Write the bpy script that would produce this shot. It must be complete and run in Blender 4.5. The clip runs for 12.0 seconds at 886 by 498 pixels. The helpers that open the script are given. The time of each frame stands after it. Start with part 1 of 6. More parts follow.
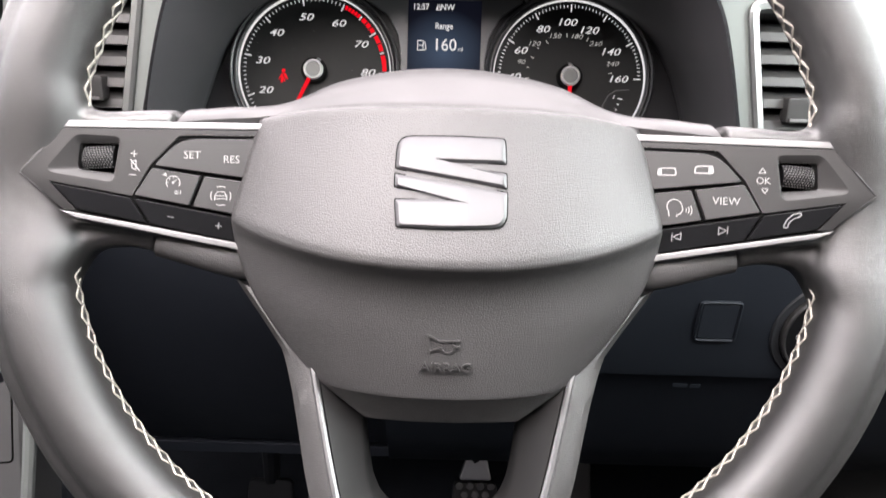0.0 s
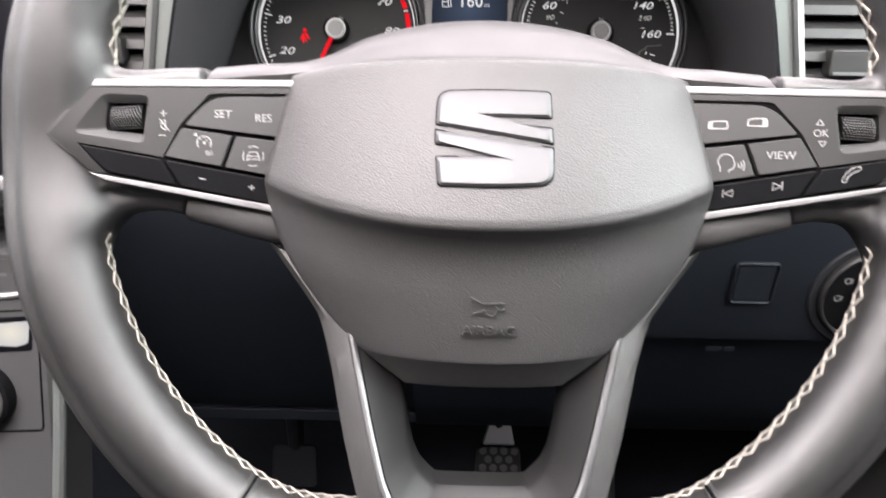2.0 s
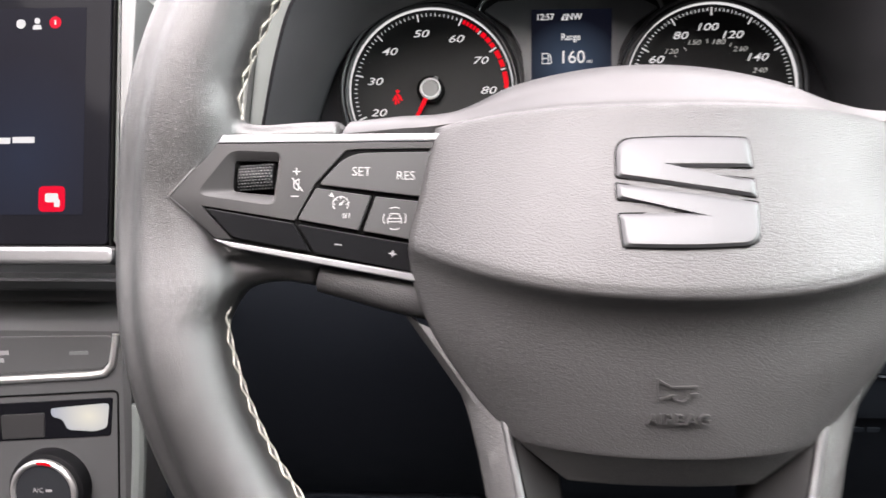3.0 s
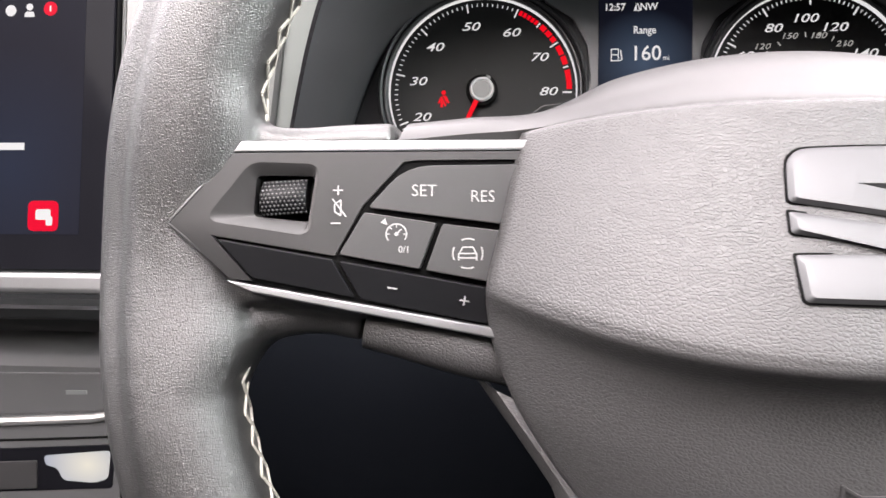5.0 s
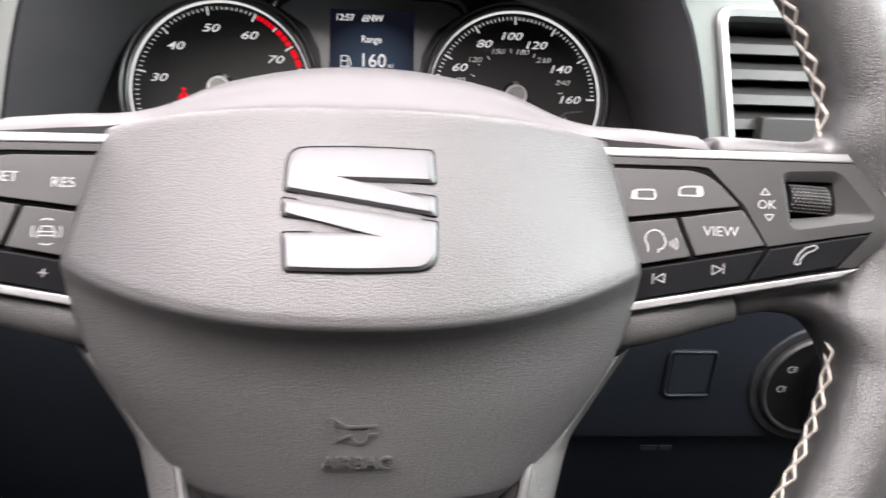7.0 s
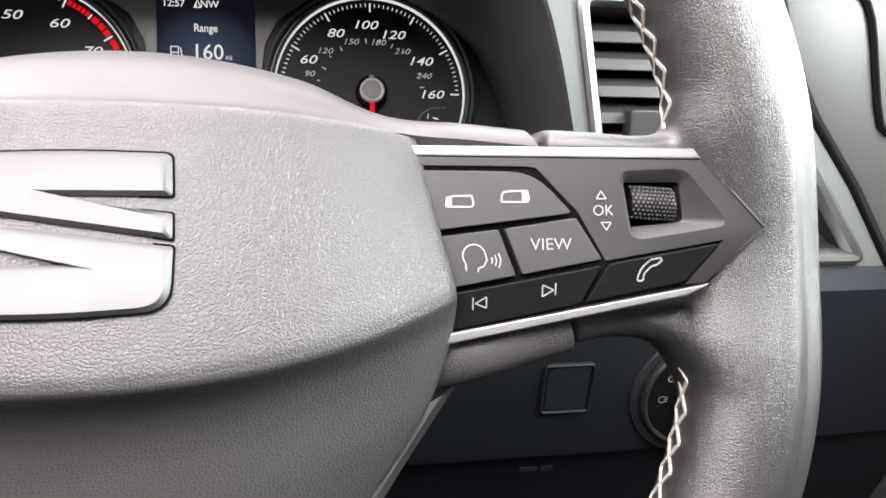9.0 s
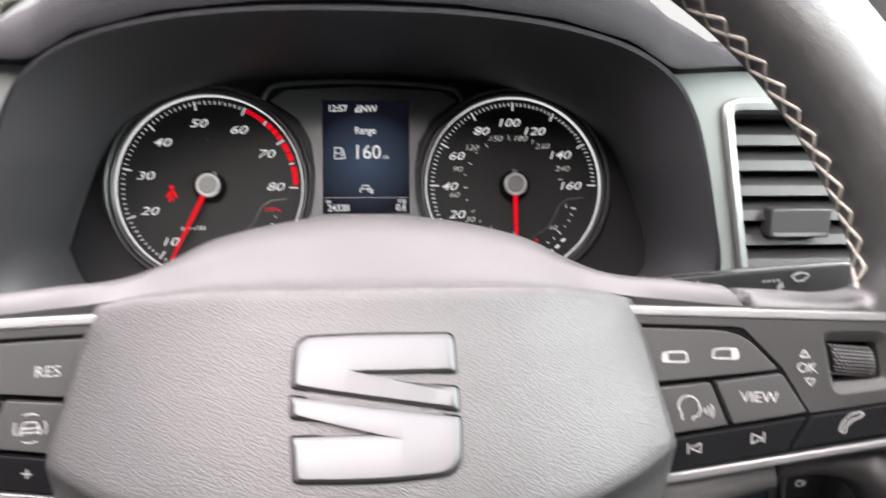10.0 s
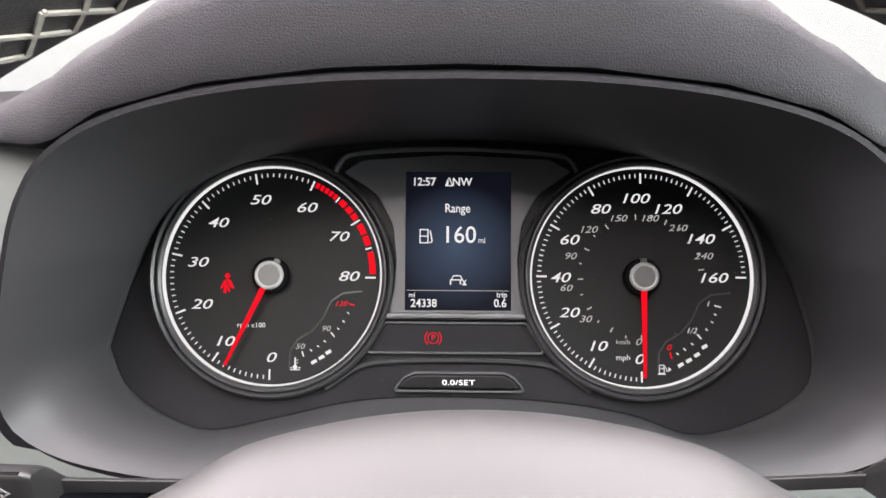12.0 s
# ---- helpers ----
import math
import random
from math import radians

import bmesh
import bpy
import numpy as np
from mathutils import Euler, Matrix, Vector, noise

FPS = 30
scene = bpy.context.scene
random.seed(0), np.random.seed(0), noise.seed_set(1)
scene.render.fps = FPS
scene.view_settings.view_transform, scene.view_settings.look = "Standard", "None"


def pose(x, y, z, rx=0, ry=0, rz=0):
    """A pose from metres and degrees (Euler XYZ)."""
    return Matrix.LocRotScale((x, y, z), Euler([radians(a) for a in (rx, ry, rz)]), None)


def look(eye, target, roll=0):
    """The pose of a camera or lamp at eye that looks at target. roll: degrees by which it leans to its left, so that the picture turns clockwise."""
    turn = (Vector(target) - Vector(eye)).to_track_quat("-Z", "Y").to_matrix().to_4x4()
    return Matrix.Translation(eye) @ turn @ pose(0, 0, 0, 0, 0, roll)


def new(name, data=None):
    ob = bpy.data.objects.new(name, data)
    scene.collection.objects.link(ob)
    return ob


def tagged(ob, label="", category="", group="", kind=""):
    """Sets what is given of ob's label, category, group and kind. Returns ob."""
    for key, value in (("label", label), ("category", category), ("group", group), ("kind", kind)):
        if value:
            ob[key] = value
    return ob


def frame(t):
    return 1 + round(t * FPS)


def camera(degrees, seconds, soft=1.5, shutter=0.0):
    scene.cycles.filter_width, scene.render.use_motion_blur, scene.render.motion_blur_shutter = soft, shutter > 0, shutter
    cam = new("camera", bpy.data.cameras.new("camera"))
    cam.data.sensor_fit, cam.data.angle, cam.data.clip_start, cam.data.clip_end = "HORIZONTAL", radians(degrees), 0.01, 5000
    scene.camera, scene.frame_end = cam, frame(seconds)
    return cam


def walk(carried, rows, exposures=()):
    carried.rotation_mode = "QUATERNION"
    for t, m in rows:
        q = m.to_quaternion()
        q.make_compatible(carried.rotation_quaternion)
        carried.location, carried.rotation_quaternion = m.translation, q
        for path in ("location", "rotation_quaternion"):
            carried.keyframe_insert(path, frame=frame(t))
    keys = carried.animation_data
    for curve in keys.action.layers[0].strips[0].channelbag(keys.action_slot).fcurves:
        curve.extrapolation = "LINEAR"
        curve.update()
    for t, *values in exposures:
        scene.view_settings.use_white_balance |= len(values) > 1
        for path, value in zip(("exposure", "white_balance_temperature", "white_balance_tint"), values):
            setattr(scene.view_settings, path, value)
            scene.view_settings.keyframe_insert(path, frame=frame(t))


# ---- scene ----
# ---------------------------------------------------------------- the camera and its way
cam = camera(61.9, 12.0, shutter=0.5)
PATH = [
    (0, (-0.003, 0.011, 0.834), (0.002, 1.777, -0.105), 1.7),
    (0.5, (-0.004, 0.017, 0.824), (0.012, 1.742, -0.187), 2.1),
    (1, (-0.005, 0.021, 0.817), (0.019, 1.708, -0.256), 2.3),
    (1.5, (-0.005, 0.021, 0.817), (0.01, 1.695, -0.276), 2.0),
    (2, (-0.015, 0.019, 0.826), (-0.04, 1.741, -0.19), 0.6),
    (2.5, (-0.038, 0.029, 0.824), (-0.113, 1.807, -0.089), -0.9),
    (3, (-0.064, 0.053, 0.807), (-0.183, 1.86, -0.043), -1.5),
    (3.5, (-0.078, 0.088, 0.797), (-0.244, 1.903, -0.027), -2.3),
    (3.7, (-0.082, 0.103, 0.792), (-0.263, 1.92, -0.025), -2.3),
    (4.5, (-0.091, 0.122, 0.787), (-0.272, 1.930, -0.034), -2.0),
    (5.3, (-0.079, 0.103, 0.791), (-0.246, 1.914, -0.041), -1.4),
    (5.5, (-0.072, 0.086, 0.795), (-0.214, 1.9, -0.035), -0.8),
    (6, (-0.043, 0.066, 0.804), (-0.095, 1.885, -0.025), 0.7),
    (6.5, (-0.015, 0.069, 0.801), (0.016, 1.89, -0.025), 1.6),
    (7, (0.009, 0.081, 0.8), (0.152, 1.894, -0.034), 2.8),
    (7.5, (0.03, 0.098, 0.793), (0.271, 1.899, -0.043), 3.5),
    (7.7, (0.036, 0.103, 0.79), (0.31, 1.899, -0.047), 3.7),
    (8.5, (0.052, 0.121, 0.786), (0.405, 1.909, -0.040), 4.0),
    (9.3, (0.051, 0.122, 0.794), (0.41, 1.915, -0.016), 3.7),
    (9.5, (0.0366, 0.1195, 0.8069), (0.3444, 1.9320, 0.0069), 3.04),
    (10, (0.0006, 0.1156, 0.8347), (0.1825, 1.9640, 0.0572), 1.67),
    (10.5, (-0.0160, 0.1420, 0.8465), (0.0635, 2.0060, 0.1110), 1.00),
    (11, (-0.0090, 0.1743, 0.8435), (-0.0070, 2.0490, 0.1295), 0.30),
    (11.5, (-0.0082, 0.2028, 0.8436), (-0.0282, 2.0830, 0.1210), 0.12),
    (12, (-0.0062, 0.2157, 0.8416), (-0.0423, 2.1010, 0.1074), -0.05),
]
walk(cam, [(t, look(eye, target, roll)) for t, eye, target, roll in PATH],
     exposures=[(0, 0.12), (6, 0.06), (7, 0.13), (7.7, 0.05), (9.5, 0.02), (10.5, 0.08), (12, 0.18)])

# ---------------------------------------------------------------- world and light
world = bpy.data.worlds.new("sky")
scene.world = world
world.use_nodes = True
wn = world.node_tree.nodes
sky = wn.new("ShaderNodeTexSky")
sky.sky_type = "NISHITA"
sky.sun_disc = False
sky.sun_elevation = radians(42)
sky.sun_rotation = radians(200)
sky.air_density, sky.dust_density = 0.7, 6.0
world.node_tree.links.new(sky.outputs[0], wn["Background"].inputs[0])
wn["Background"].inputs[1].default_value = 0.15

sun_data = bpy.data.lights.new("overcast_sun", "SUN")
sun_data.energy, sun_data.angle, sun_data.color = 0.8, radians(20), (1.0, 0.96, 0.93)
sun = new("overcast_sun", sun_data)
sun.matrix_world = look((0, 0, 4), (0.15, 0.5, 0.8))


def window_light(name, eye, target, width, height, watts, color):
    """Sky light that comes in through one window."""
    data = bpy.data.lights.new(name, "AREA")
    data.shape, data.size, data.size_y, data.energy, data.color = "RECTANGLE", width, height, watts, color
    ob = new(name, data)
    ob.matrix_world = look(eye, target)
    return ob


window_light("windscreen_light", (-0.35, 0.56, 1.055), (-0.35, 0.257, 0.658), 1.45, 0.50, 29, (1.0, 0.90, 0.94))
# Added overhead lamp that lights the wheel; no roof window is known.
window_light("added_roof_light", (-0.27, 0.01, 1.30), (-0.27, 0.03, 0.5), 1.00, 0.54, 45, (1.0, 0.92, 0.935))
window_light("driver_window_light", (0.56, 0.33, 0.98), (-0.2, 0.27, 0.66), 0.54, 0.38, 30, (0.94, 0.99, 0.98))
window_light("passenger_window_light", (-1.24, 0.33, 0.98), (0.0, 0.27, 0.66), 0.54, 0.38, 6, (0.97, 0.95, 0.98))


# ---------------------------------------------------------------- materials
def material(name, color, rough=0.5, metal=0.0, grain=0.0, scale=1000.0, kind="noise", vary=0.15, blotch=40.0,
             coat=0.0, rough_vary=0.08, stretch=(1, 1, 1), wrinkle=0.0, spec=0.5, dust=0.0):
    """A surface with colour blotches at one size, grain at another, and roughness that changes with both."""
    m = bpy.data.materials.new(name)
    m.use_nodes = True
    nt = m.node_tree
    n, l = nt.nodes, nt.links
    b = n["Principled BSDF"]
    co = n.new("ShaderNodeTexCoord")
    mp = n.new("ShaderNodeMapping")
    mp.inputs["Scale"].default_value = stretch
    l.new(co.outputs["Object"], mp.inputs[0])
    big = n.new("ShaderNodeTexNoise")
    big.inputs["Scale"].default_value, big.inputs["Detail"].default_value = blotch, 4
    l.new(co.outputs["Object"], big.inputs[0])
    mix = n.new("ShaderNodeMix")
    mix.data_type = "RGBA"
    l.new(big.outputs[0], mix.inputs[0])
    mix.inputs[6].default_value = (*[c * (1 - vary) for c in color], 1)
    mix.inputs[7].default_value = (*[min(1, c * (1 + vary)) for c in color], 1)
    tone = mix.outputs[2]
    if dust:
        speck = n.new("ShaderNodeTexVoronoi")
        speck.inputs["Scale"].default_value = 260
        l.new(co.outputs["Object"], speck.inputs[0])
        few = n.new("ShaderNodeMath")
        few.operation = "LESS_THAN"
        few.inputs[1].default_value = dust
        l.new(speck.outputs["Distance"], few.inputs[0])
        dusty = n.new("ShaderNodeMix")
        dusty.data_type = "RGBA"
        l.new(few.outputs[0], dusty.inputs[0])
        l.new(tone, dusty.inputs[6])
        dusty.inputs[7].default_value = (0.45, 0.44, 0.42, 1)
        tone = dusty.outputs[2]
    l.new(tone, b.inputs["Base Color"])
    ro = n.new("ShaderNodeMapRange")
    ro.inputs[3].default_value, ro.inputs[4].default_value = max(0.02, rough - rough_vary), min(1, rough + rough_vary)
    l.new(big.outputs[0], ro.inputs[0])
    l.new(ro.outputs[0], b.inputs["Roughness"])
    b.inputs["Metallic"].default_value = metal
    b.inputs["Specular IOR Level"].default_value = spec
    if coat:
        b.inputs["Coat Weight"].default_value, b.inputs["Coat Roughness"].default_value = coat, 0.08
    if grain:
        if kind == "pebble":
            tex = n.new("ShaderNodeTexVoronoi")
            tex.feature = "DISTANCE_TO_EDGE"
            tex.inputs["Scale"].default_value = scale
            tex.inputs["Randomness"].default_value = 1.0
            warp = n.new("ShaderNodeTexNoise")
            warp.inputs["Scale"].default_value = scale * 0.7
            l.new(mp.outputs[0], warp.inputs[0])
            push = n.new("ShaderNodeMixRGB")
            push.blend_type = "ADD"
            push.inputs[0].default_value = 0.30 / scale
            l.new(mp.outputs[0], push.inputs[1])
            l.new(warp.outputs[1], push.inputs[2])
            l.new(push.outputs[0], tex.inputs[0])
            curve = n.new("ShaderNodeMapRange")
            curve.inputs[2].default_value = 0.22
            l.new(tex.outputs[0], curve.inputs[0])
            height = curve.outputs[0]
        else:
            tex = n.new("ShaderNodeTexNoise")
            tex.inputs["Scale"].default_value, tex.inputs["Detail"].default_value = scale, 3
            l.new(mp.outputs[0], tex.inputs[0])
            height = tex.outputs[0]
        bump = n.new("ShaderNodeBump")
        bump.inputs["Strength"].default_value = 1.0
        bump.inputs["Distance"].default_value = grain
        l.new(height, bump.inputs["Height"])
        if wrinkle:
            wr = n.new("ShaderNodeTexNoise")
            wr.inputs["Scale"].default_value, wr.inputs["Detail"].default_value = 160, 5
            l.new(mp.outputs[0], wr.inputs[0])
            bump2 = n.new("ShaderNodeBump")
            bump2.inputs["Distance"].default_value = wrinkle
            l.new(wr.outputs[0], bump2.inputs["Height"])
            l.new(bump.outputs[0], bump2.inputs["Normal"])
            l.new(bump2.outputs[0], b.inputs["Normal"])
        else:
            l.new(bump.outputs[0], b.inputs["Normal"])
    return m


def glow(name, color, strength):
    """A lit lamp or display."""
    m = bpy.data.materials.new(name)
    m.use_nodes = True
    b = m.node_tree.nodes["Principled BSDF"]
    b.inputs["Base Color"].default_value = (*[c * 0.02 for c in color], 1)
    b.inputs["Roughness"].default_value = 0.4
    b.inputs["Specular IOR Level"].default_value = 0.02
    b.inputs["Emission Color"].default_value = (*color, 1)
    b.inputs["Emission Strength"].default_value = strength
    return m


RIM_LEATHER = material("rim_leather", (0.011, 0.0107, 0.0105), 0.38, spec=0.92, grain=0.00006, scale=1500, kind="pebble", wrinkle=0.00004, vary=0.12, blotch=25)
COVER = material("grained_cover", (0.031, 0.0302, 0.0302), 0.42, spec=0.40, grain=0.00008, scale=900, kind="pebble", vary=0.06, blotch=30, stretch=(1.0, 1.15, 1))
SMOOTH_SKIN = material("smooth_satin_skin", (0.022, 0.0213, 0.0213), 0.46, spec=0.42, grain=0.00002, scale=1800, vary=0.05, blotch=30)
SPOKE_SKIN = material("grained_spoke_trim", (0.028, 0.0272, 0.027), 0.42, spec=0.8, grain=0.00006, scale=1100, kind="pebble", vary=0.08, stretch=(0.7, 1.3, 1))
PANEL = material("satin_panel", (0.012, 0.0116, 0.0116), 0.44, spec=0.27, grain=0.00001, scale=3000, vary=0.06)
BUTTON = material("satin_button", (0.016, 0.0156, 0.0158), 0.46, grain=0.000012, scale=3000, vary=0.06, spec=0.32)
BUTTON_DARK = material("dark_button", (0.0035, 0.0035, 0.004), 0.46, grain=0.00001, scale=3000, vary=0.1, spec=0.12)
STALK = material("black_stalk_plastic", (0.014, 0.0138, 0.0142), 0.40, spec=0.5, grain=0.00001, scale=2600, vary=0.1)
# Shade inside gaps and recesses is put into this near-black colour.
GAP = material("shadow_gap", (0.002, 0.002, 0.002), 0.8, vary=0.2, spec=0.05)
RUBBER = material("ribbed_rubber", (0.017, 0.0167, 0.0167), 0.36, grain=0.00003, scale=1500)
# Light on the knurl tops is put into this paler rubber colour.
KNURL = material("lit_knurl_rubber", (0.060, 0.058, 0.057), 0.45, spec=0.5, vary=0.1)
BRIGHT_TRIM = material("bright_trim_silver", (0.42, 0.415, 0.405), 0.52, metal=1.0, grain=0.000004, scale=2500, vary=0.03, blotch=80)
SATIN_METAL = material("satin_metal", (0.155, 0.155, 0.157), 0.46, metal=1.0, grain=0.000004, scale=2500, vary=0.03, blotch=80)
END_SKIN = material("smooth_grey_trim", (0.038, 0.040, 0.039), 0.42, grain=0.00002, scale=1500, vary=0.05, blotch=12)
VENT_SILVER = material("bright_vent_silver", (0.21, 0.218, 0.214), 0.46, metal=1.0, grain=0.000004, scale=2500, vary=0.03, blotch=80)
BADGE = material("brushed_badge_metal", (0.080, 0.080, 0.082), 0.57, metal=1.0, grain=0.000002, scale=2200, vary=0.03, stretch=(0.2, 3, 1))
SPOKE_METAL = material("bright_spoke_metal", (0.24, 0.24, 0.243), 0.44, metal=1.0, grain=0.000004, scale=2500, vary=0.03, blotch=80)
INSERT = material("satin_spoke_insert", (0.010, 0.0098, 0.0098), 0.46, spec=0.22, grain=0.00001, scale=2600, vary=0.1)
LETTER = material("raised_letter_plastic", (0.030, 0.0292, 0.029), 0.34, vary=0.05)
INK = material("white_key_ink", (0.55, 0.55, 0.54), 0.6, vary=0.05)
THREAD = material("stitch_thread", (0.25, 0.235, 0.21), 0.85, spec=0.1, grain=0.00008, scale=3500, vary=0.25, blotch=300)
FASCIA = material("silver_fascia_paint", (0.105, 0.115, 0.110), 0.46, metal=0.3, grain=0.000006, scale=2500, vary=0.05)
DASH = material("dashboard_skin", (0.0072, 0.0071, 0.0081), 0.58, grain=0.00009, scale=800, kind="pebble", vary=0.12, blotch=8, spec=0.07)
SHROUD = material("binnacle_shroud", (0.031, 0.031, 0.033), 0.50, spec=0.30, grain=0.00002, scale=1500, vary=0.1, blotch=15, dust=0.02)
DASH_PLASTIC = material("hard_dash_plastic", (0.011, 0.0117, 0.0136), 0.58, spec=0.2, grain=0.00006, scale=900, vary=0.12)
KNEE = material("blue_black_knee_plastic", (0.0074, 0.0090, 0.0122), 0.60, spec=0.12, grain=0.00006, scale=900, vary=0.12)
CLUSTER = material("cluster_plate", (0.009, 0.009, 0.0098), 0.34, spec=0.10, grain=0.00002, scale=1800, vary=0.15, dust=0.03)
CLUSTER_TRIM = material("cluster_trim", (0.038, 0.040, 0.042), 0.42, spec=0.5, grain=0.00002, scale=1800, vary=0.1, dust=0.022)
BEZEL = material("dark_bezel", (0.016, 0.0165, 0.0175), 0.36, spec=0.4, grain=0.00001, scale=2500, vary=0.1)
DIAL = material("dial_face", (0.0085, 0.0087, 0.0087), 0.45, spec=0.08, vary=0.2, dust=0.022)
PRINT = glow("backlit_white_print", (1.0, 0.97, 0.98), 0.75)
PRINT_DIM = glow("backlit_grey_print", (1.0, 0.96, 0.92), 0.42)
RED_PRINT = glow("backlit_red_print", (1.0, 0.003, 0.016), 0.80)
LEGEND = material("white_legend_ink", (0.165, 0.163, 0.162), 0.6, vary=0.05)
# What the metal cap middle mirrors is painted as one flat grey.
CAP_GREY = material("cap_reflection_grey", (0.045, 0.048, 0.047), 0.45, spec=0.5, grain=0.00001, scale=2500, vary=0.08, blotch=300)
NEEDLE_CAP = material("needle_cap", (0.24, 0.245, 0.24), 0.42, metal=0.0, vary=0.1, grain=0.00001, scale=2500, dust=0.02)
GREY_PLASTIC = material("grey_vent_plastic", (0.016, 0.0158, 0.0157), 0.45, spec=0.28, grain=0.00002, scale=1500, vary=0.08)
GLOSS_BLACK = material("gloss_black", (0.004, 0.004, 0.005), 0.08, vary=0.2, rough_vary=0.03, spec=0.015)
CONSOLE = material("grey_console_plastic", (0.040, 0.0405, 0.041), 0.48, spec=0.4, grain=0.00004, scale=1200, vary=0.08)
CARPET = material("black_carpet", (0.010, 0.0115, 0.0145), 0.95, spec=0.1, grain=0.001, scale=500, vary=0.3)
HEADLINER = material("headliner_cloth", (0.55, 0.54, 0.53), 0.9, grain=0.0003, scale=800, vary=0.06)
DOOR_SKIN = material("door_trim_skin", (0.085, 0.085, 0.083), 0.45, grain=0.00015, scale=500, kind="pebble", vary=0.08)
ALUMINIUM = material("pedal_metal", (0.62, 0.62, 0.62), 0.32, metal=1.0, grain=0.00003, scale=900, vary=0.1)
SEAT_CLOTH = material("seat_cloth", (0.05, 0.05, 0.055), 0.85, grain=0.0004, scale=600, vary=0.15)
GLASS = bpy.data.materials.new("window_glass")
GLASS.use_nodes = True
gb = GLASS.node_tree.nodes["Principled BSDF"]
gb.inputs["Base Color"].default_value = (0.93, 0.97, 0.95, 1)
gb.inputs["Roughness"].default_value = 0.0
gb.inputs["Transmission Weight"].default_value = 1.0


def display_material(name, low, high, centre, size, strength):
    """A lit screen, brighter blue about its middle."""
    m = bpy.data.materials.new(name)
    m.use_nodes = True
    n, l = m.node_tree.nodes, m.node_tree.links
    b = n["Principled BSDF"]
    b.inputs["Base Color"].default_value = (0.004, 0.004, 0.005, 1)
    b.inputs["Roughness"].default_value = 0.25
    b.inputs["Specular IOR Level"].default_value = 0.004
    co, mp, gr, ra = n.new("ShaderNodeTexCoord"), n.new("ShaderNodeMapping"), n.new("ShaderNodeTexGradient"), n.new("ShaderNodeMix")
    gr.gradient_type = "SPHERICAL"
    mp.inputs["Location"].default_value = (-centre[0] / size[0], -centre[1] / size[1], 0)
    mp.inputs["Scale"].default_value = (1 / size[0], 1 / size[1], 0)
    ra.data_type = "RGBA"
    ra.inputs[6].default_value, ra.inputs[7].default_value = (*low, 1), (*high, 1)
    l.new(co.outputs["Object"], mp.inputs[0])
    l.new(mp.outputs[0], gr.inputs[0])
    l.new(gr.outputs[0], ra.inputs[0])
    l.new(ra.outputs[2], b.inputs["Emission Color"])
    b.inputs["Emission Strength"].default_value = strength
    return m


LCD = display_material("instrument_display", (0.004, 0.0045, 0.009), (0.046, 0.067, 0.109), (0.0, 0.016), (0.036, 0.034), 1.0)
TILE_RED = glow("red_tile_light", (0.80, 0.002, 0.030), 0.95)
TOUCH = display_material("touchscreen_display", (0.004, 0.0038, 0.008), (0.006, 0.012, 0.030), (-0.02, -0.01), (0.05, 0.06), 1.0)
# Display light plus a painted reflection on the glossy window, as one glow.
READOUT_GLARE = display_material("readout_glow_and_glare", (0.50, 0.52, 0.62), (1.0, 0.93, 0.80), (-0.012, -0.008), (0.026, 0.020), 0.8)


# ---------------------------------------------------------------- building helpers
def thing(name, m, label, category, kind="", group=""):
    return_ob = new(name)
    return_ob.empty_display_size = 0.02
    return_ob.matrix_world = m
    return tagged(return_ob, label, category, group, kind)


def mesh_of(name, geo, mat, smooth=True):
    if isinstance(geo, bpy.types.Mesh):
        me = geo
    else:
        me = bpy.data.meshes.new(name)
        me.from_pydata([tuple(v) for v in geo[0]], [], geo[1])
        bm = bmesh.new()
        bm.from_mesh(me)
        bmesh.ops.remove_doubles(bm, verts=bm.verts, dist=1e-7)
        bmesh.ops.recalc_face_normals(bm, faces=bm.faces)
        bm.to_mesh(me)
        bm.free()
    me.materials.append(mat)
    if smooth:
        me.set_sharp_from_angle(angle=radians(32))
    return me


def part(name, geo, mat, parent, label="", smooth=True):
    """One mesh under a thing or under a part, in the thing's own axes."""
    ob = new(name, mesh_of(name, geo, mat, smooth))
    ob.parent = parent
    return tagged(ob, label)


def solid(name, geo, mat, label, category, kind="", group="", smooth=True):
    """One mesh that is a whole thing or a piece of the setting."""
    return tagged(new(name, mesh_of(name, geo, mat, smooth)), label, category, group, kind)


def axes(x, y, z, tilt):
    """A pose whose own x is to the right, y up along a face that leans back by tilt degrees, z out of the face to the driver."""
    return pose(x, y, z, 90 - tilt, 0, 0)


def join(*geos):
    verts, faces = [], []
    for v, f in geos:
        k = len(verts)
        verts += list(v)
        faces += [[i + k for i in q] for q in f]
    return verts, faces


def moved(geo, f):
    return [f(*v) for v in geo[0]], geo[1]


def mirrored(geo):
    return [(-x, y, z) for x, y, z in geo[0]], [list(reversed(f)) for f in geo[1]]


def fillet(poly, r, n=4):
    """Round the corners of a polygon."""
    rs = r if isinstance(r, (list, tuple)) else [r] * len(poly)
    out = []
    for i, p in enumerate(poly):
        a, p, b = Vector(poly[i - 1]), Vector(p), Vector(poly[(i + 1) % len(poly)])
        d = min(rs[i], 0.45 * (a - p).length, 0.45 * (b - p).length)
        if d < 1e-6:
            out.append(tuple(p))
            continue
        s, e = p + (a - p).normalized() * d, p + (b - p).normalized() * d
        for k in range(n + 1):
            t = k / n
            out.append(tuple((1 - t) ** 2 * s + 2 * t * (1 - t) * p + t * t * e))
    return out


def area2(poly):
    return sum(poly[i - 1][0] * poly[i][1] - poly[i][0] * poly[i - 1][1] for i in range(len(poly)))


